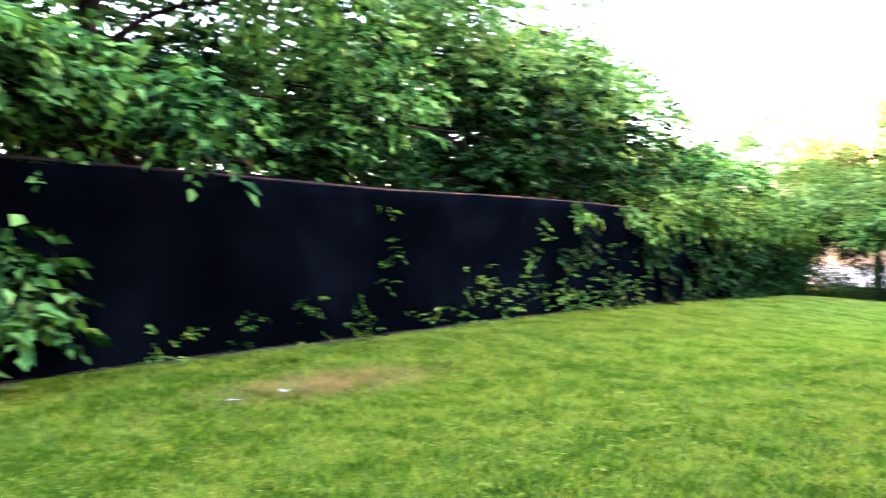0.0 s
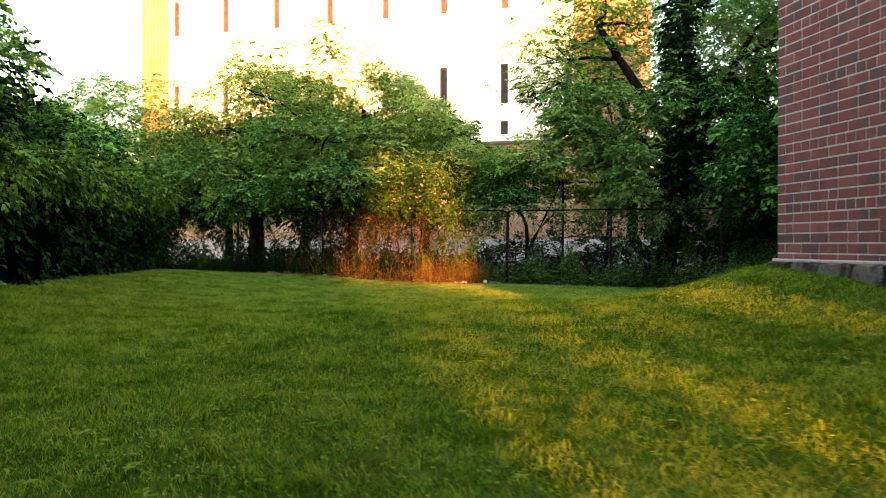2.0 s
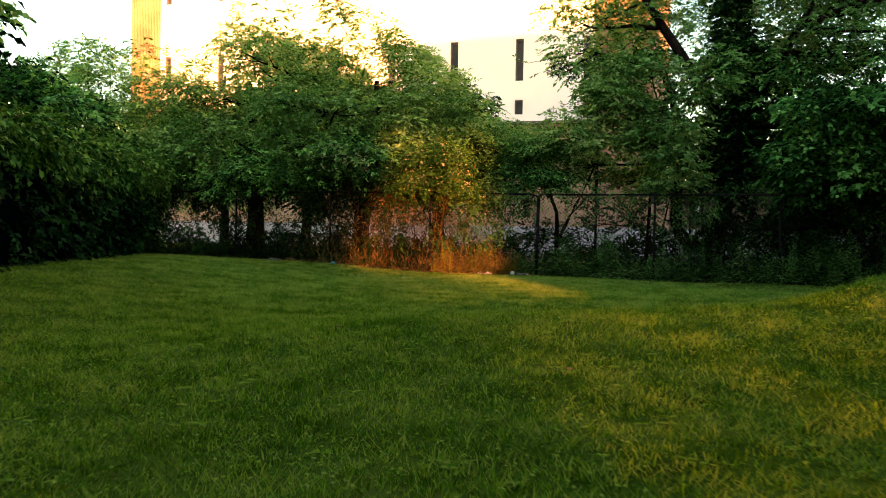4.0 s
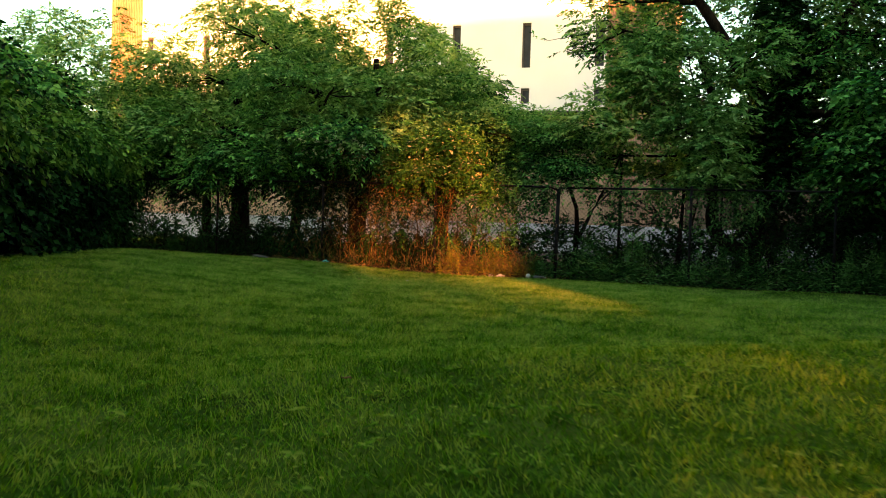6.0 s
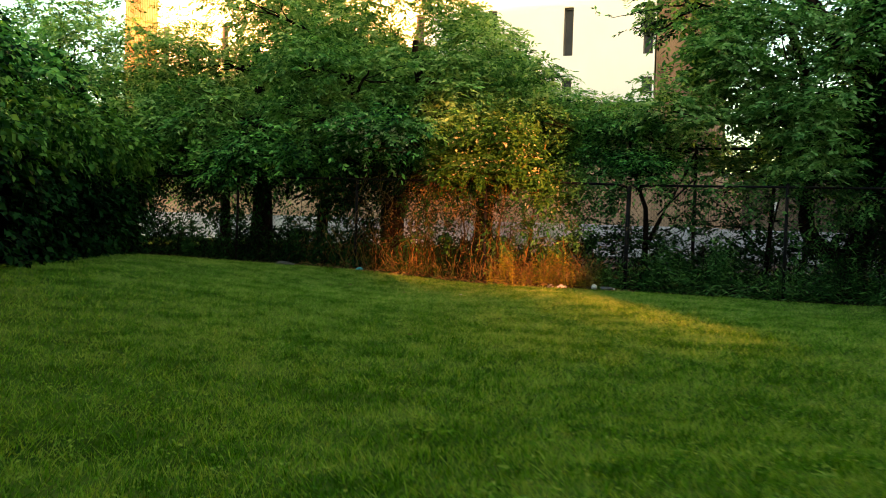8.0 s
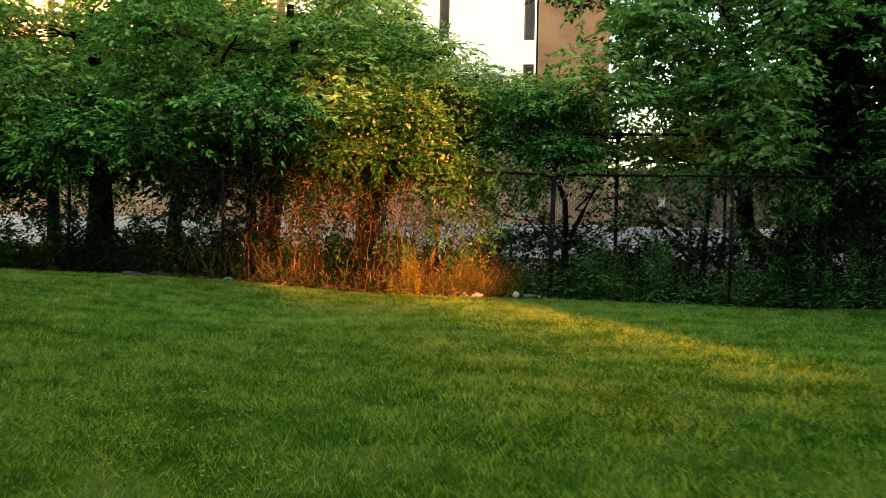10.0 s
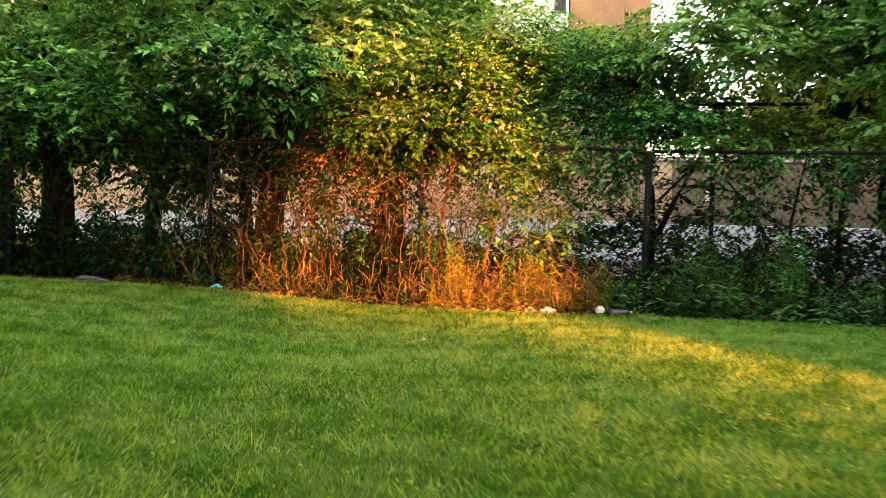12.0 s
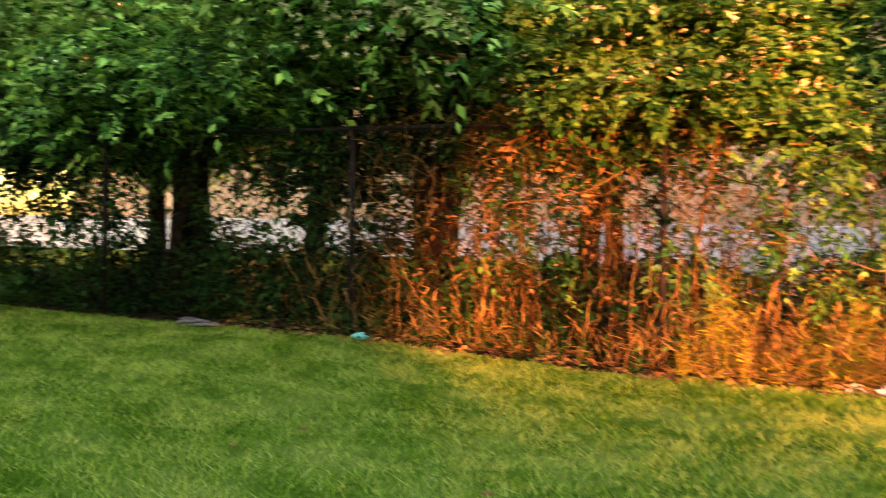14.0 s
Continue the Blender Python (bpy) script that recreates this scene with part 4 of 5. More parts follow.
fence_tree(3.0, 3.2, rand_clumps(60, -0.8, 6.8, 1.2, 5.0, 1.9, 7.4, 0.5, 0.95), 5800, LEAF_MAPLE, "tall light-green tree beyond the black fence", 0.16, limbs=16, skylit=2.6)
fence_tree(6.0, 1.1, rand_clumps(46, 3.4, 9.6, 0.6, 2.4, 2.1, 4.6, 0.5, 0.85), 4600, LEAF_DARK, "dense dark-green tree leaning over the black fence", 0.14, limbs=16, skylit=3.3)
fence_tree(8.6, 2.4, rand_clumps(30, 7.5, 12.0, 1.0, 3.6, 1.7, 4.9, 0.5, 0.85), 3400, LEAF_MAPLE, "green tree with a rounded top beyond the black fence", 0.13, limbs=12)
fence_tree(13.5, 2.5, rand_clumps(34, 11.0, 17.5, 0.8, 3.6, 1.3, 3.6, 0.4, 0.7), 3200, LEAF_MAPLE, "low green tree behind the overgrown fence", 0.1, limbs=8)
# fills the gaps behind with leaves coloured as crown shade
fence_tree(-2.5, 3.6, rand_clumps(44, -8, 2.6, 2.4, 4.8, 2.2, 7.4, 0.6, 0.95), 3200, LEAF_DARK, "tree added behind the black fence, shade put into its leaves", 0.16, limbs=14)
# branches that hang over the top of the fence, and one low leafy branch in front of it
hang = rand_clumps(10, -4.6, -1.3, -0.15, 0.5, 1.8, 2.3, 0.3, 0.42)
fence_tree(-1.8, 0.5, hang, 420, LEAF_MAPLE, "drooping large-leaved branches over the fence top", 0.05, limbs=7, size=0.14, twig=0.34, droop=0.9, aspect=0.6, per=7)
low = rand_clumps(8, -3.95, -3.2, -0.3, -0.1, 0.3, 1.1, 0.18, 0.26)
fence_tree(-3.9, -0.12, low, 130, LEAF_MAPLE, "low leafy branch in front of the black fence", 0.02, limbs=5, size=0.14, twig=0.3, droop=0.9, aspect=0.6, per=7)

rng = np.random.default_rng(41)
# the vine that covers the far half of the black fence
P, W = [], []
for k in range(230):
    s = 3.4 + 14.8 * rng.random() ** 0.8
    cover = float(smooth((s - 4.0) / 11.0))
    if rng.random() > 0.2 + 0.5 * cover:
        continue
    fat = rng.uniform(0.06, 0.34)
    length = rng.uniform(0.15, 0.55) + 0.5 * cover * rng.random()
    top = 1.02 if rng.random() < 0.62 else rng.uniform(0.2, 0.5) + 0.4 * rng.random()
    for _ in range(int(13 * length * (0.6 + 0.8 * cover)) + 3):
        q = max(0.02, top - length * rng.random())
        bulge = 0.04 + cover * fat * rng.random() * (0.3 + 0.7 * q)
        p = along(s + rng.normal(0, 0.05 + 0.08 * q * cover), -bulge, 0)
        p[2] = black_base(s) + high_at(s) * q + 0.04 * rng.normal()
        P.append(p)
        W.append(np.array([*(-FENCE_OUT), 0.1]) * 0.7 + rng.normal(0, 0.5, 3) + [0, 0, -0.3])
for k in range(40):
    s = rng.uniform(7.5, 18.2)
    thick = float(smooth((s - 5.5) / 5.0))
    rad = rng.uniform(0.17, 0.34) * (0.5 + 0.5 * thick)
    z0 = black_base(s) + 1.68 + 0.3 * thick * rng.random()
    for _ in range(int(240 * rad * rad + 10)):
        d = unit(rng.normal(0, 1, 3))
        p = along(s + d[0] * rad * 1.3, d[1] * rad - 0.12, 0)
        p[2] = z0 + d[2] * rad * 0.75
        P.append(p)
        W.append(np.array([*(-FENCE_OUT * d[1] * -1), d[2]]) + rng.normal(0, 0.4, 3))
for k in range(260):
    s = rng.uniform(10.5, 18.2)
    p = along(max(s, rng.uniform(10.5, 18.2)), -rng.uniform(0.03, 0.2), 0)
    p[2] = black_base(s) + rng.uniform(0.05, 1.4)
    if math.sin(s * 3.7) * math.sin(p[2] * 4 + s) < -0.2:
        continue
    P.append(p)
    W.append(rng.normal(0, 0.6, 3) + [-FENCE_OUT[0] * 0.6, -FENCE_OUT[1] * 0.6, -0.1])
P, W = np.array(P), np.array(W)
where = (P[:, :2] - FENCE_START) @ FENCE_WAY
wall_vine = empty("wall_vine")
tagged(wall_vine, "green climbing vine spilling over the black fence", "vine")
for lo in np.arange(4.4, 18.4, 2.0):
    # dark leaf low, lighter leaf on top: light from above put into colour
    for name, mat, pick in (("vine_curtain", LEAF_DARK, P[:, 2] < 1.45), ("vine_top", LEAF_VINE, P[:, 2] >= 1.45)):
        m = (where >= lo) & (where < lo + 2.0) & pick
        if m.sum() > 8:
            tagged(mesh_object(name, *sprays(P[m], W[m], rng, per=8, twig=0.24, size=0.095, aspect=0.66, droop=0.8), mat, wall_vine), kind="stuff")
# thin sprigs at the foot of the screen
P, W = [], []
for s, high, m in ((-1.7, 0.25, 6), (-1.2, 0.35, 7), (-0.4, 0.45, 9), (0.25, 0.5, 10), (0.35, 0.2, 8), (0.8, 0.95, 9), (1.6, 0.22, 5), (1.95, 0.2, 5), (2.55, 0.75, 16), (3.0, 0.42, 14), (3.35, 0.6, 14), (3.7, 0.95, 16), (3.95, 1.35, 7), (-2.0, 0.3, 6), (1.2, 0.3, 4), (2.2, 0.7, 9), (4.9, 1.0, 9), (5.3, 0.7, 7), (6.3, 0.8, 9), (7.0, 0.9, 10), (7.4, 0.5, 8), (4.1, 0.42, 9), (4.5, 0.45, 12), (4.7, 0.35, 9), (5.1, 0.3, 12), (5.5, 0.9, 13), (6.1, 1.0, 12), (0.75, 1.4, 4), (5.8, 0.35, 10), (6.6, 0.5, 14)):
    for _ in range(m):
        p = along(s + rng.normal(0, 0.07), -rng.uniform(0.02, 0.12), 0)
        p[2] = black_base(s) + high * rng.uniform(0.05, 1) if high < 1.3 else black_base(s) + rng.uniform(1.0, high)
        P.append(p)
        W.append(rng.normal(0, 0.6, 3) + [-FENCE_OUT[0] * 0.4, -FENCE_OUT[1] * 0.4, 0.4])
leaf_patch("climbing_sprig", P, W, LEAF_VINE, "thin climbing sprigs on the black screen", "vine", rng, per=6, twig=0.14, size=0.055, aspect=0.6, droop=0.6)

rng = np.random.default_rng(51)
# honeysuckle on the chain-link fence
honey_clumps = [(-6.75, -0.15, 1.85, 0.45, 0.35, 0.3), (-6.2, -0.2, 2.1, 0.5, 0.4, 0.38), (-5.65, -0.15, 2.1, 0.45, 0.4, 0.38), (-6.1, -0.3, 1.72, 0.6, 0.3, 0.2), (-5.4, -0.15, 1.85, 0.26, 0.3, 0.36), (-5.75, -0.05, 2.38, 0.35, 0.3, 0.2), (-5.22, -0.12, 1.45, 0.2, 0.2, 0.35), (-4.95, -0.05, 1.3, 0.14, 0.14, 0.25), (-8.1, 0.0, 2.2, 0.45, 0.35, 0.3)]
tree("honeysuckle_bush", (-5.6, 0.1), [[(-5.9, 0.12, -0.1), (-5.85, 0.08, 0.8), (-5.7, 0.0, 2.0)], [(-5.5, 0.12, -0.1), (-5.3, 0.1, 1.0), (-5.1, 0.0, 2.2)], [(-6.3, 0.12, -0.1), (-6.5, 0.1, 1.0), (-6.3, 0.0, 1.9)]],
     honey_clumps, 2300, LEAF_HONEY, rng, "honeysuckle in yellow blossom on the fence in evening sun", "", radius=0.022, limbs=8, size=0.062, twig=0.17, aspect=0.55, category="shrub", bark=STEM, per=8)
hb = bpy.data.objects["honeysuckle_bush"]
p, w = crown_points(honey_clumps + [(-8.2, -0.65, 2.25, 0.5, 0.2, 0.3), (-7.6, -0.45, 2.1, 0.3, 0.2, 0.3)], 1000, rng, 0.2)
p = p[p[:, 1] < 0.1]
mesh_object("blossom", *sprays(p, np.random.default_rng(3).normal(0, 1, p.shape), rng, 8, 0.03, 0.03, 0.45, 0.1), BLOSSOM, hb)

# thin leafy runners of it in the mesh, towards the corner post
P6 = [(rng.uniform(-5.5, -4.15), rng.uniform(-0.06, 0.12), 1.65 - 1.3 * rng.random() ** 1.2) for _ in range(150)] + [(rng.uniform(-7.6, -5.4), rng.uniform(-0.06, 0.12), 1.6 - 1.2 * rng.random() ** 1.6) for _ in range(110)]
leaf_patch("honeysuckle_runner", P6, rng.normal(0, 1, (len(P6), 3)) * [1, 0.5, 0.8], LEAF_HONEY, "sparse yellow-green honeysuckle runners in the wire mesh", "vine", rng, "stuff", per=6, twig=0.2, size=0.06, aspect=0.5, droop=0.6)

# bare vine stems twining on the fence
stems = []
BUNDLES = ((-7.15, 0.12, 26, 1.55), (-7.4, 0.12, 9, 1.4), (-6.45, 0.07, 9, 1.3), (-6.25, 0.06, 8, 1.5), (-6.0, 0.05, 7, 1.55), (-5.72, 0.1, 7, 1.3), (-8.25, 0.15, 8, 1.5), (-9.3, 0.3, 7, 0.9))
for bx, wide, count, high in BUNDLES:
    for k in range(count):
        x = bx + rng.normal(0, wide * 1.4)
        thick = rng.uniform(0.002, 0.0085)
        a = (x, rng.uniform(-0.08, 0.1), fence_ground(x) - 0.02)
        b = (bx + rng.normal(0, wide * 0.8), rng.uniform(-0.06, 0.08), high * rng.uniform(0.55, 1.1))
        stems.append((wander(a, b, 18, rng.uniform(0.018, 0.045), rng), np.linspace(thick, thick * 0.35, 18)))
for k in range(80):
    x = rng.uniform(-9.0, -4.6)
    a = (x, rng.uniform(-0.04, 0.2), fence_ground(x) - 0.02)
    b = (x + rng.normal(0, 0.3), rng.uniform(-0.02, 0.15), rng.uniform(0.4, 1.7))
    stems.append((wander(a, b, 18, rng.uniform(0.025, 0.06), rng), np.linspace(rng.uniform(0.003, 0.008), 0.002, 18)))
# thin runners, thickest under the leaves at the rail
for k in range(230):
    x, z = rng.uniform(-8.4, -5.2), 1.7 - 1.0 * rng.random() ** 1.6
    stems.append((wander((x, rng.uniform(-0.12, 0.08), z), (x + rng.normal(0, 0.35), rng.uniform(-0.12, 0.08), z + rng.normal(-0.1, 0.4)), 10, 0.04, rng), [rng.uniform(0.0018, 0.004)] * 10))
for pts in ([(-8.35, -0.05, 0.82), (-8.0, -0.08, 0.5), (-7.65, -0.1, 0.28), (-7.6, -0.1, 0.0)], [(-8.35, -0.05, 0.6), (-8.05, -0.08, 0.42), (-7.9, -0.1, 0.2)]):
    stems.append((np.array(pts), np.linspace(0.011, 0.007, len(pts))))
vine = tubes("bare_vine", stems, STEM, None, 4)
tagged(vine, "tangle of dry brown vine stems on the fence", "vine", kind="stuff")

rng = np.random.default_rng(61)


# weeds along the fence: leafy upright stalks
def stalks(places, heights, rng, step=0.035, size=0.085, aspect=0.2, droop=0.25):
    """Upright weeds: for each a thin stem and narrow leaves winding up it, shorter to the top."""
    bs, ws, us, ls, wd = [], [], [], [], []
    for (x, y, z), h in zip(places, heights):
        lean = rng.normal(0, 0.1, 2)
        n = max(4, int(h / step))
        q = np.linspace(0.08, 1.0, n)
        ang = rng.uniform(0, 6.28) + np.arange(n) * 2.4
        at = np.stack([x + lean[0] * h * q, y + lean[1] * h * q, z + h * q], 1)
        bs.append(at)
        ws.append(np.stack([np.cos(ang), np.sin(ang), 0.75 - droop * 3 * (1 - q) + rng.normal(0, 0.3, n)], 1))
        us.append(np.tile([[0, 0, 1.0]], (n, 1)) + rng.normal(0, 0.7, (n, 3)))
        ls.append(size * (1.15 - 0.5 * q) * rng.uniform(0.7, 1.3, n))
        wd.append(ls[-1] * aspect)
        bs.append(np.array([[x, y, z - 0.02], [x, y, z - 0.02]]))
        ws.append(np.array([[lean[0], lean[1], 1.0], [lean[0], lean[1], 1.0]]))
        us.append(np.array([[1.0, 0, 0], [0, 1.0, 0]]))
        ls.append(np.full(2, h * 1.02))
        wd.append(np.full(2, 0.004))
    return leaves(np.concatenate(bs), np.concatenate(ws), np.concatenate(us), np.concatenate(ls), np.concatenate(wd), 0.2)


def weed_row(label, count, x0, x1, tall, mat, spread=(-0.28, 0.5), **kw):
    at, high = [], []
    for _ in range(count):
        x = rng.uniform(x0, x1)
        y = rng.uniform(*spread)
        patch = 0.72 + 0.28 * math.sin(x * 5.1 + 2.0 * math.sin(x * 2.3)) + 0.1 * math.sin(x * 13)
        at.append((x, y, fence_ground(x)))
        high.append(max(0.1, tall * patch * rng.uniform(0.55, 1.1)))
    tagged(mesh_object("weeds", *stalks(at, high, rng, **kw), mat), label, "weeds", kind="stuff")


weed_row("tall dark-green leafy weeds along the fence", 1000, -4.2, 4.5, 0.95, LEAF_WEED, size=0.11, droop=0.4)
weed_row("goldenrod stalks along the fence foot, sunlight's gold put into their leaves", 330, -5.95, -4.12, 0.62, LEAF_GOLDENROD_LIT, (-0.32, 0.2), size=0.07, aspect=0.17, droop=0.4)
weed_row("tall green weeds behind the sunlit fence", 200, -6.0, -4.1, 0.85, LEAF_WEED, (0.1, 0.6), size=0.08)
weed_row("low reddish-green weeds among the vine stems", 120, -8.7, -5.9, 0.36, LEAF_HONEY, (-0.26, 0.2), size=0.05, aspect=0.3)
# these weeds carry the fence's shade in their leaf colour
weed_row("sparse weeds under the fence, shade put into their dark leaves", 130, -13.0, -8.6, 0.36, LEAF_DARK, (-0.25, 0.3), size=0.06, aspect=0.4)

# dry stalks in front of the fence, the sun's gold partly in their colour
P5, W5 = [], []
for k in range(260):
    x = rng.choice([rng.uniform(-8.6, -4.15), rng.uniform(-5.9, -4.15)])
    y = rng.uniform(-0.3, 0.05)
    tall = np.interp(x, [-8.6, -7, -5.5, -4.2], [0.16, 0.2, 0.34, 0.42]) * rng.uniform(0.4, 1.15)
    for q in np.arange(0.02, tall, 0.12):
        P5.append((x + rng.normal(0, 0.02), y + rng.normal(0, 0.015), fence_ground(x) + q))
        W5.append((rng.normal(0, 0.45), rng.normal(0, 0.4) - 0.1, 1.0))
leaf_patch("dry_grass", P5, W5, STRAW, "dry grass stalks along the fence foot with sunlit gold in their colour", "grass", rng, "stuff", per=4, twig=0.12, size=0.12, aspect=0.1, droop=0.2)

# creepers caught in the wire mesh, in hanging and climbing clusters with gaps between
P2, W2, P3, W3 = [], [], [], []
for k in range(230):
    x = rng.choice([rng.uniform(-5.2, -3.9), rng.uniform(-12.8, -7.7), rng.uniform(-3.6, 3.5), rng.uniform(-7.6, -5.2)], p=[0.16, 0.4, 0.22, 0.22])
    kind = rng.random()
    z = rng.uniform(1.25, 1.75) if kind < 0.5 else (rng.uniform(0.05, 0.5) if kind < 0.72 else rng.uniform(0.5, 1.25))
    wide, tall = rng.uniform(0.06, 0.15), rng.uniform(0.08, 0.24)
    for _ in range(int(rng.uniform(10, 46))):
        px, pz = x + rng.normal(0, wide), z + rng.normal(0, tall)
        if pz < 0.02 or pz > 1.85 or abs(px + 3.75) < 0.12:
            continue
        P2.append((px, rng.uniform(0.02, 0.3), pz))
        W2.append(rng.normal(0, 1, 3) * [1, 0.4, 0.6] + [0, -0.2, -0.2])
P2, W2 = np.array(P2), np.array(W2)
for a, b in zip(POSTS[:-1], POSTS[1:]):
    m = (P2[:, 0] >= a) & (P2[:, 0] < b)
    if m.sum() > 10:
        creeper = empty("fence_creeper", ((a + b) / 2, 0, fence_ground(a)))
        lines = []
        for _ in range(14):
            x = rng.uniform(a, b)
            lines.append((wander((x - (a + b) / 2, rng.uniform(0.03, 0.15), 0), (x - (a + b) / 2 + rng.normal(0, 0.3), rng.uniform(0.03, 0.15), rng.uniform(0.8, 1.6)), 12, 0.04, rng), np.linspace(0.007, 0.002, 12)))
        for line in lines:
            tubes("stem", [line], BARK, creeper, 4)
        # left bays get the near-black leaf: under-tree shade put into colour
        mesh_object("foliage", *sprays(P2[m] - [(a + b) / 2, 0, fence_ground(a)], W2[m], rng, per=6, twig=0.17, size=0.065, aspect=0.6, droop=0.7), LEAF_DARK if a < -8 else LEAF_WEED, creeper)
        tagged(creeper, "dark green creeper climbing the wire mesh", "vine", "creepers on the fence")
for k in range(1200):
    x = rng.uniform(-9.5, -3.6)
    if rng.random() < 0.75:
        P3.append((x, rng.uniform(-0.4, 0.4), fence_ground(x) + rng.uniform(0.0, 0.04)))
    else:
        P3.append((x, rng.uniform(-0.1, 0.1), rng.uniform(0.1, 1.6)))
    W3.append(rng.normal(0, 1, 3) * [1, 1, 0.3])
for k in range(650):
    x = -6.8 + rng.normal(0, 0.75)
    P3.append((x, rng.uniform(-0.05, 0.16), 1.68 - 0.95 * rng.random() ** 1.8))
    W3.append(rng.normal(0, 1, 3) * [0.6, 0.5, 1])
leaf_patch("dry_leaf_litter", P3, W3, LEAF_DRY, "dry brown leaves lying along and caught in the fence", "leaves", rng, "stuff", per=3, twig=0.08, size=0.05, aspect=0.5, droop=0.4)

# undergrowth whose near-black colour holds the shade under the trees
P4, W4 = [], []
for k in range(5000):
    x = rng.uniform(-13.5, 4.5)
    y = rng.uniform(0.25, 2.6)
    tall = 0.7 + 0.35 * math.sin(x * 1.9) * math.sin(x * 0.7 + 1)
    if -13 < x < -4.2:
        tall *= 0.7
    z = rng.uniform(0.0, tall)
    P4.append((x, y, z))
    W4.append(rng.normal(0, 0.7, 3) + [0, -0.3, 0.5])
leaf_patch("undergrowth", P4, W4, LEAF_DARK, "tangled undergrowth behind the fence, shade put into its dark leaves", "undergrowth", rng, "stuff", per=7, twig=0.28, size=0.085, aspect=0.5, droop=0.7, face=0.1)
for x, y, hgt in ((2.5, 19.5, 5.0), (9.0, 21.0, 6.5), (14.0, 19.5, 6.0), (-30.0, 22.0, 7.0)):
    cl = fill_clumps((x - 2.2, y - 1.5, 1.2), (x + 2.2, y + 1.5, hgt), 20, 0.9, rng)
    tree("distant_tree", (x, y), [[(x, y, -0.2), (x, y, 2.0), (x + 0.2, y, hgt * 0.8)]], cl, 1100, LEAF_LIGHT, rng, "distant light-green leafy tree", "distant trees", radius=0.15, limbs=8, size=0.17, twig=0.5)

# ---- grass ----
def blades(count, rng):
    out = []
    got = 0
    while got < count:
        x = rng.uniform(-14, 6.5, 200000)
        y = rng.uniform(-22.5, 0.15, 200000)
        a, b = np.array([2.2, -20.5]), np.array([-6.2, -2.0])
        t = np.clip(((x - a[0]) * (b - a)[0] + (y - a[1]) * (b - a)[1]) / ((b - a) @ (b - a)), 0, 1)
        d = np.hypot(x - a[0] - t * (b - a)[0], y - a[1] - t * (b - a)[1])
        keep = rng.random(len(x)) < np.clip((3.2 / (d + 0.6)) ** 2, 0.06, 1)
        fs = (x - FENCE_START[0]) * (-FENCE_OUT[0]) + (y - FENCE_START[1]) * (-FENCE_OUT[1])
        dx, dy = x - CORNER[0], y - CORNER[1]
        front = dx * WALL_FRONT[0] + dy * WALL_FRONT[1]
        sw = dx * WALL_WAY[0] + dy * WALL_WAY[1]
        keep &= (y < bed_edge(x) + 0.04) & (fs > 0.03) & ((front > 0.03) | (sw < -0.05))
        out.append(np.stack([x[keep], y[keep]], 1))
        got += keep.sum()
    return np.concatenate(out)[:count]


g = np.random.default_rng(5)
xy = blades(800000, g)
gx, gy = xy[:, 0], xy[:, 1]
base = np.stack([gx, gy, ground_height(gx, gy) - 0.005], 1)


def uneven(x, y):
    """Thick and thin patches of the lawn, from about half a metre down to a hand's width."""
    out = np.zeros_like(x)
    r = np.random.default_rng(17)
    for wave, amount in ((1.1, 0.1), (0.55, 0.15), (0.28, 0.22), (0.16, 0.2), (0.1, 0.15)):
        for _ in range(3):
            a, ph = r.uniform(0, 6.28), r.uniform(0, 6.28, 2)
            k = 6.283 / (wave * r.uniform(0.8, 1.25))
            out = out + amount * 0.7 * np.sin(k * (x * np.cos(a) + y * np.sin(a)) + ph[0]) * np.sin(0.7 * k * (y * np.cos(a) - x * np.sin(a)) + ph[1])
    return out


clump = np.clip(0.9 + 0.75 * uneven(gx, gy), 0.5, 1.4)
high = (0.02 + 0.032 * g.random(len(gx)) ** 1.3) * clump
ang = g.uniform(0, 2 * np.pi, len(gx))
side = np.stack([np.cos(ang), np.sin(ang), 0 * ang], 1) * (0.0018 + 0.0022 * g.random(len(gx)))[:, None]
lean = g.normal(0, 0.8, (len(gx), 2)) * high[:, None]
tip = base + np.concatenate([lean, high[:, None]], 1)
v = np.stack([base - side, base + side, tip], 1).reshape(-1, 3)
f = np.arange(len(v)).reshape(-1, 3)
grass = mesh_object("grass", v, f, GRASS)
tagged(grass, "short mown green grass with yellowish tips", "grass", kind="stuff")

# coarse tufts standing out of the mown lawn
tx, ty = g.uniform(-4.5, 3.2, 7600), -19.6 + 14.0 * g.random(7600) ** 1.5
off = (tx - CORNER[0]) * WALL_FRONT[0] + (ty - CORNER[1]) * WALL_FRONT[1]
tx, ty = tx[off > 0.2], ty[off > 0.2]
n_b = 9
bx = np.repeat(tx, n_b) + g.normal(0, 0.022, len(tx) * n_b)
by = np.repeat(ty, n_b) + g.normal(0, 0.022, len(tx) * n_b)
bh = np.repeat(g.uniform(0.025, 0.058, len(tx)), n_b) * g.uniform(0.5, 1.1, len(bx))
bl = g.normal(0, 0.55, (len(bx), 2)) * bh[:, None]
bs = unit(np.stack([-bl[:, 1], bl[:, 0], 0 * bh], 1)) * np.repeat(g.uniform(0.0022, 0.0045, len(tx)), n_b)[:, None]
b0 = np.stack([bx, by, ground_height(bx, by) - 0.005], 1)
b1 = b0 + np.concatenate([bl * 0.35, bh[:, None] * 0.65], 1)
b2 = b0 + np.concatenate([bl, bh[:, None]], 1)
tv = np.stack([b0 - bs, b0 + bs, b1 + bs * 0.8, b2, b1 - bs * 0.8], 1).reshape(-1, 3)
ti = np.arange(len(bx))[:, None] * 5
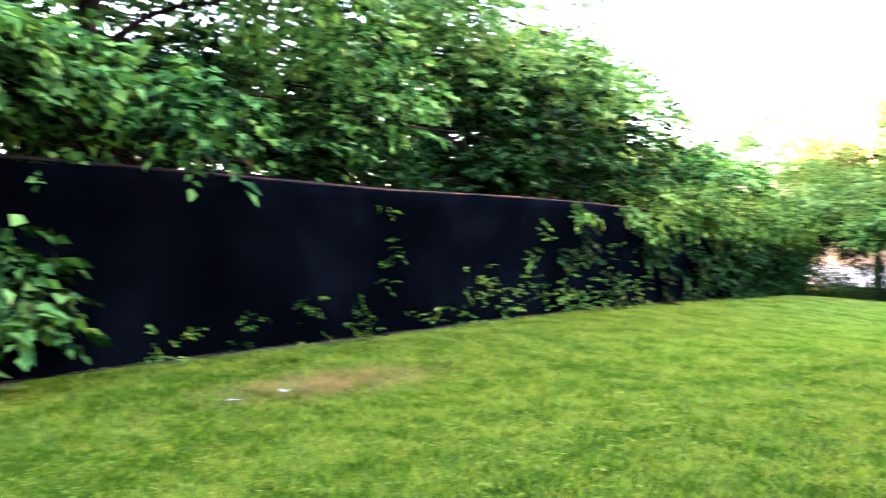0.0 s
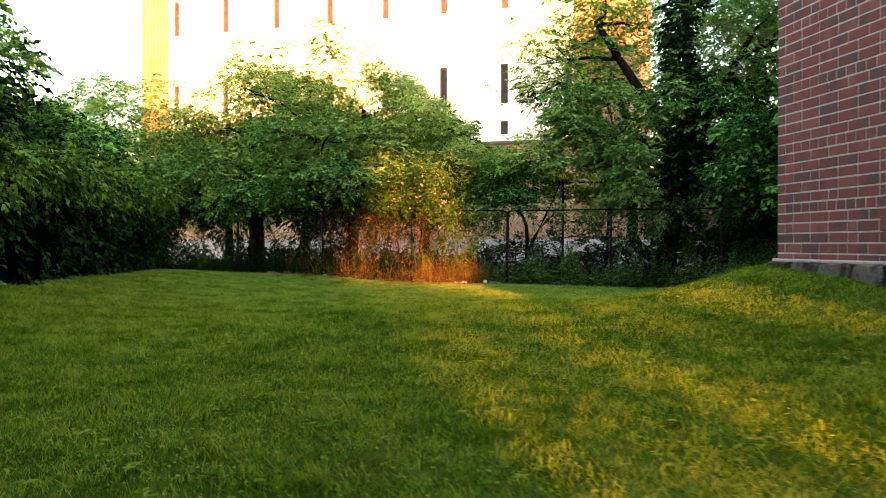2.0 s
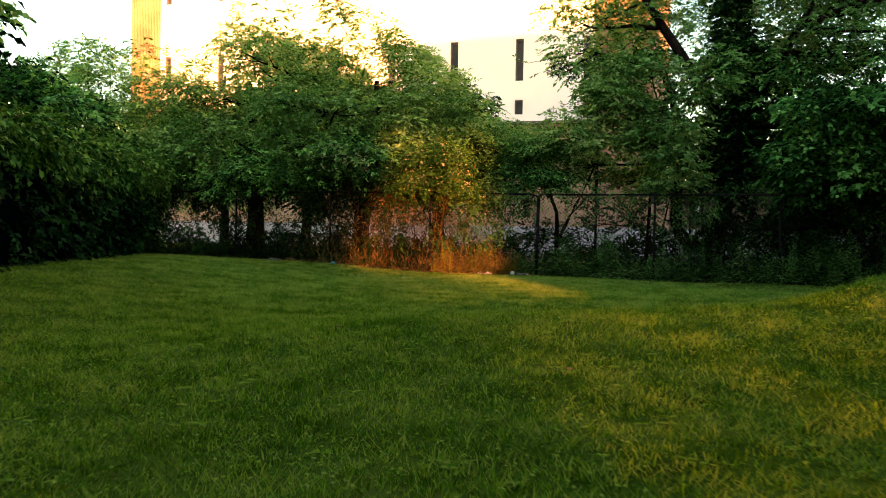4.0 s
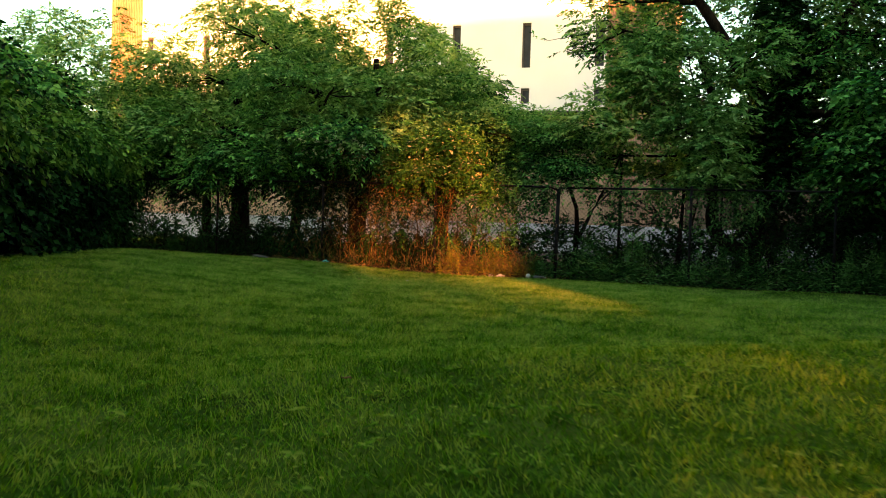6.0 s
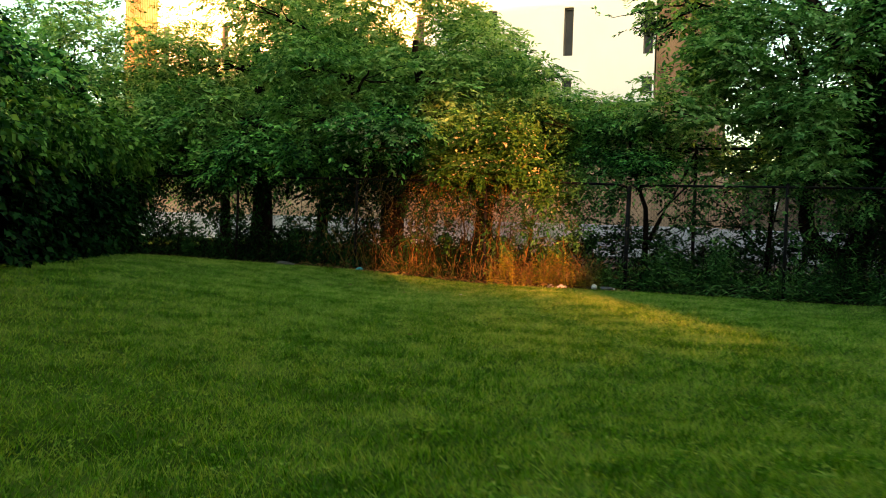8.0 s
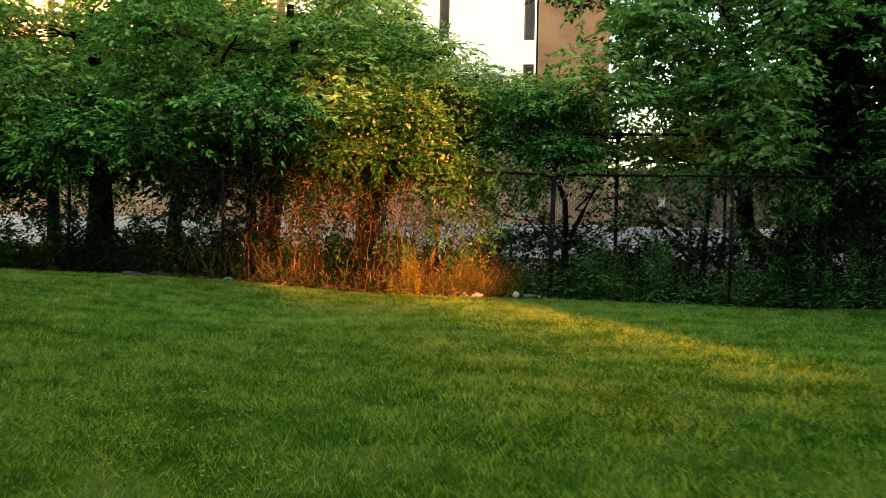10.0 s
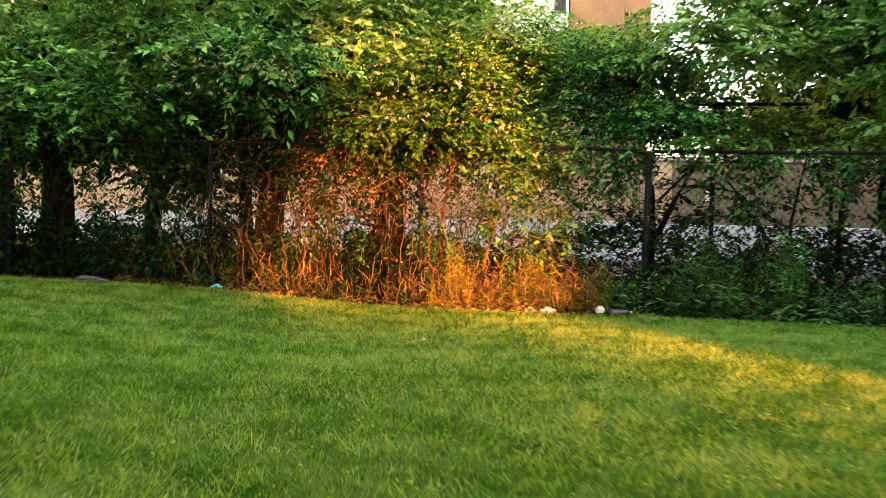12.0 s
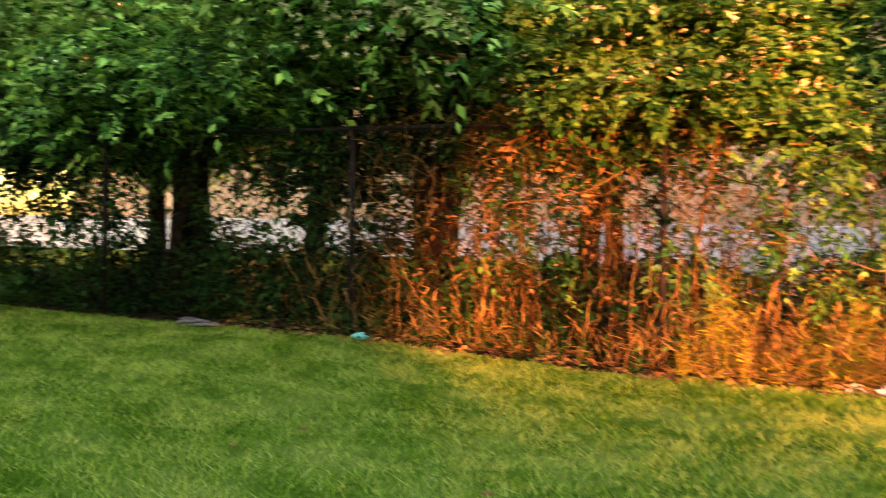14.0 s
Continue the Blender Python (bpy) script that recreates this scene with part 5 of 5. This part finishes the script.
tufts = mesh_object("grass_tuft", tv, [np.concatenate([ti + [0, 1, 2, 4]]), np.concatenate([ti + [4, 2, 3]])], GRASS)
tagged(tufts, "coarse grass tufts standing out of the lawn", "grass", kind="stuff")

# a dry, worn patch
px = g.normal(0, 0.5, 6000)
py = g.normal(0, 0.2, 6000)
qx, qy = -3.2 + px * FENCE_WAY[0] - py * FENCE_WAY[1], -17.7 + px * FENCE_WAY[1] + py * FENCE_WAY[0]
b0 = np.stack([qx, qy, ground_height(qx, qy)], 1)
bh = g.uniform(0.02, 0.05, len(qx))
b2 = b0 + np.concatenate([g.normal(0, 0.02, (len(qx), 2)), bh[:, None]], 1)
bs = unit(g.normal(0, 1, (len(qx), 3)) * [1, 1, 0]) * 0.003
dry = mesh_object("dry_grass_patch", np.stack([b0 - bs, b0 + bs, b2], 1).reshape(-1, 3), np.arange(3 * len(qx)).reshape(-1, 3), DRY_LAWN)
tagged(dry, "worn patch of dry straw-coloured grass in the lawn", "grass", kind="stuff")

# flat rosettes of broad-leaved weeds
rx, ry = g.uniform(-3.5, 3.4, 1500), g.uniform(-19.2, -10.0, 1500)
off = (rx - CORNER[0]) * WALL_FRONT[0] + (ry - CORNER[1]) * WALL_FRONT[1]
near = (off > 0.25) & (off < 6.0) & (uneven(rx, ry) < 0.15)
rx, ry = rx[near], ry[near]
n_l = 6
ra = np.repeat(g.uniform(0, 6.28, len(rx)), n_l) + np.tile(np.arange(n_l), len(rx)) * 1.05 + g.normal(0, 0.2, len(rx) * n_l)
rb3 = np.repeat(np.stack([rx, ry, ground_height(rx, ry) + 0.02], 1), n_l, 0)
rl = np.repeat(g.uniform(0.018, 0.045, len(rx)), n_l) * g.uniform(0.7, 1.2, len(ra))
rosettes = mesh_object("broadleaf_weeds", *leaves(rb3, np.stack([np.cos(ra), np.sin(ra), g.uniform(0.05, 0.4, len(ra))], 1), np.array([[0, 0, 1.0]]) + g.normal(0, 0.25, (len(ra), 3)), rl, rl * 0.45, 0.2, True), GRASS)
tagged(rosettes, "low broad-leaved weeds growing in the lawn", "weeds", kind="stuff")

# clover in the lawn
cx = g.uniform(-6, 3.6, 70000)
cy = -20.0 + 17.0 * g.random(70000) ** 1.5
keep = np.sin(cx * 1.7 + np.sin(cy * 1.3) * 2) * np.sin(cy * 1.9 + cx) > -0.15 - 0.5 * (cx > -1.5)
dxy = (cx - CORNER[0]) * WALL_FRONT[0] + (cy - CORNER[1]) * WALL_FRONT[1]
keep &= dxy > 0.2
cx, cy = cx[keep], cy[keep]
cp = np.stack([cx, cy, ground_height(cx, cy) + g.uniform(0.012, 0.045, len(cx))], 1)
L = g.uniform(0.009, 0.022, len(cx))
clover = mesh_object("clover", *leaves(cp, np.stack([g.normal(0, 1, len(cx)), g.normal(0, 1, len(cx)), 0.2 * g.random(len(cx))], 1), np.array([[0, 0, 1.0]]) + g.normal(0, 0.22, (len(cx), 3)), L, L * 0.8, 0.1), GRASS)
tagged(clover, "small clover leaves scattered in the lawn", "clover", kind="stuff")

# ---- litter ----
def blob(name, at, scale, mat, label, category, seed, rough=0.25, sub=2, turn=0.0):
    bm = bmesh.new()
    bmesh.ops.create_icosphere(bm, subdivisions=sub, radius=1.0)
    for v in bm.verts:
        k = 1 + rough * (noise.noise(v.co * 1.7 + Vector((seed, 0, 0))) + 0.5 * noise.noise(v.co * 4 + Vector((0, seed, 0))))
        v.co = Vector((v.co.x * k * scale[0], v.co.y * k * scale[1], v.co.z * k * scale[2]))
    ob = part(name, bm, mat, None)
    ob.matrix_basis = pose(*at, 0, 0, turn)
    return tagged(ob, label, category)


def gz_at(x, y, up=0.0):
    return (x, y, float(ground_height(x, y)) + up)


blob("ball", gz_at(-4.21, -0.27, 0.05), (0.046, 0.046, 0.046), PLASTIC_WHITE, "small white ball at the edge of the grass", "ball", 1, 0.05, 3)
bottle = empty("plastic_bottle", gz_at(-4.0, -0.26, 0.035), 10)
tubes("body", [([(-0.11, 0, 0), (-0.1, 0, 0), (0.02, 0, 0), (0.06, 0, 0), (0.09, 0, 0)], [0.025, 0.03, 0.031, 0.022, 0.012])], PLASTIC_GREY, bottle, 12)
tubes("cap", [([(0.09, 0, 0), (0.105, 0, 0)], [0.014, 0.014])], PLASTIC_WHITE, bottle, 10)
tagged(bottle, "crushed grey plastic bottle lying beside the white ball", "bottle")
blob("crumpled_paper", gz_at(-4.72, -0.25, 0.03), (0.065, 0.04, 0.028), PAPER, "crumpled white paper under the weeds", "litter", 4, 0.7, 3)
blob("crumpled_paper", gz_at(-4.9, -0.2, 0.025), (0.05, 0.035, 0.03), PAPER, "small crumpled white paper under the weeds", "litter", 7, 0.7, 3)
blob("plastic_bag", gz_at(-9.55, -0.35, 0.03), (0.15, 0.07, 0.03), PLASTIC_GREY, "torn grey plastic bag lying at the fence foot", "litter", 9, 0.9, 3)
blob("teal_wrapper", gz_at(-8.2, -0.22, 0.03), (0.06, 0.03, 0.025), TEAL, "crumpled teal wrapper at the fence foot", "litter", 12, 0.6, 2)


def scrap(name, x, y, size, mat, label, seed):
    r = np.random.default_rng(seed)
    bm = bmesh.new()
    bmesh.ops.create_grid(bm, x_segments=4, y_segments=3, size=1.0)
    for v in bm.verts:
        v.co = Vector((v.co.x * size, v.co.y * size * 0.7, r.normal(0, 0.15) * size))
    ext = bmesh.ops.extrude_face_region(bm, geom=bm.faces[:])
    for e in ext["geom"]:
        if isinstance(e, bmesh.types.BMVert):
            e.co.z += 0.003
    ob = part(name, bm, mat, None)
    ob.matrix_basis = pose(*gz_at(x, y, 0.045), 0, 0, r.uniform(0, 180))
    return tagged(ob, label, "litter")


for k, (x, y, s) in enumerate(((-2.6, -18.6, 0.03), (-2.78, -18.22, 0.03))):
    scrap("paper_scrap", x, y, s, PAPER, "small white paper scrap lying on the lawn", 20 + k)
for k, (x, y, s) in enumerate(((-7.3, -2.6, 0.02), (-7.4, -3.0, 0.016), (-6.3, -3.1, 0.02), (-4.6, -7.5, 0.02), (-2.5, -12.5, 0.02), (-0.9, -13.4, 0.02))):
    scrap("fallen_leaf", x, y, s, LEAF_DRY, "fallen dry orange leaf on the grass", 40 + k)
scrap("foil_scrap", -5.55, -3.0, 0.014, PAPER, "pale crumpled foil scrap on the grass", 60)

# ---- bricks, last ----
def brick_mesh(name, L):
    bm = box(bmesh.new(), (0.004, 0.0, 0.004), (L - 0.006, 0.1, COURSE - 0.0095), 0.004)
    me = bpy.data.meshes.new(name)
    bm.to_mesh(me)
    bm.free()
    me.materials.append(BRICK)
    return me


LENGTHS = {}
rb = random.Random(8)
made = 0
rest_v, rest_f = [], []
cube = np.array([(x, y, z) for x in (0, 1) for y in (0, 1) for z in (0, 1)], float)
cube_f = np.array([(0, 1, 3, 2), (4, 6, 7, 5), (0, 4, 5, 1), (2, 3, 7, 6), (0, 2, 6, 4), (1, 5, 7, 3)])
row = 0
z = BASE - 0.027
while z < TOP - COURSE:
    x = 0.0
    header = row % 6 == 5
    first = True
    while x < 13.8:
        L = 0.132 if header or (first and row % 2) or rb.random() < 0.1 else 0.272
        first = False
        in_win = x + L > WIN0 and x < WIN1 and z + COURSE > WZ0 - 0.12 and z < WZ1
        if in_win and x < WIN0 - 0.02:
            L2 = WIN0 - x
        elif in_win:
            x = max(x + L, WIN1) if x < WIN1 else x + L
            continue
        else:
            L2 = L
        out = rb.uniform(-0.0015, 0.0015)
        if x < 2.0 and z < 3.9 and made < 300:
            size = round(L2, 2) if L2 != L else L
            if size not in LENGTHS:
                LENGTHS[size] = brick_mesh("brick", size)
            b = new("brick", LENGTHS[size])
            b.parent = brick_house
            b.location = (x, out, z)
            made += 1
        else:
            n = sum(len(v) for v in rest_v)
            rest_v.append(cube * [L2 - 0.009, 0.1, COURSE - 0.01] + [x + 0.006, out, z + 0.005])
            rest_f.append(cube_f + n)
        x += L2
    z += COURSE
    row += 1
# the end wall beyond the corner
z, row = BASE - 0.027, 0
while z < TOP - COURSE:
    y = 0.1
    while y < 4.0:
        n = 8 * len(rest_v)
        rest_v.append(cube * [0.1, 0.205, COURSE - 0.01] + [0.001, y + 0.005, z + 0.005])
        rest_f.append(cube_f + n)
        y += 0.215
    z += COURSE
rest = mesh_object("brick_field", np.concatenate(rest_v), np.concatenate(rest_f), BRICK_REST, brick_house)
tagged(rest, "red and plum bricks in pale mortar", kind="stuff")
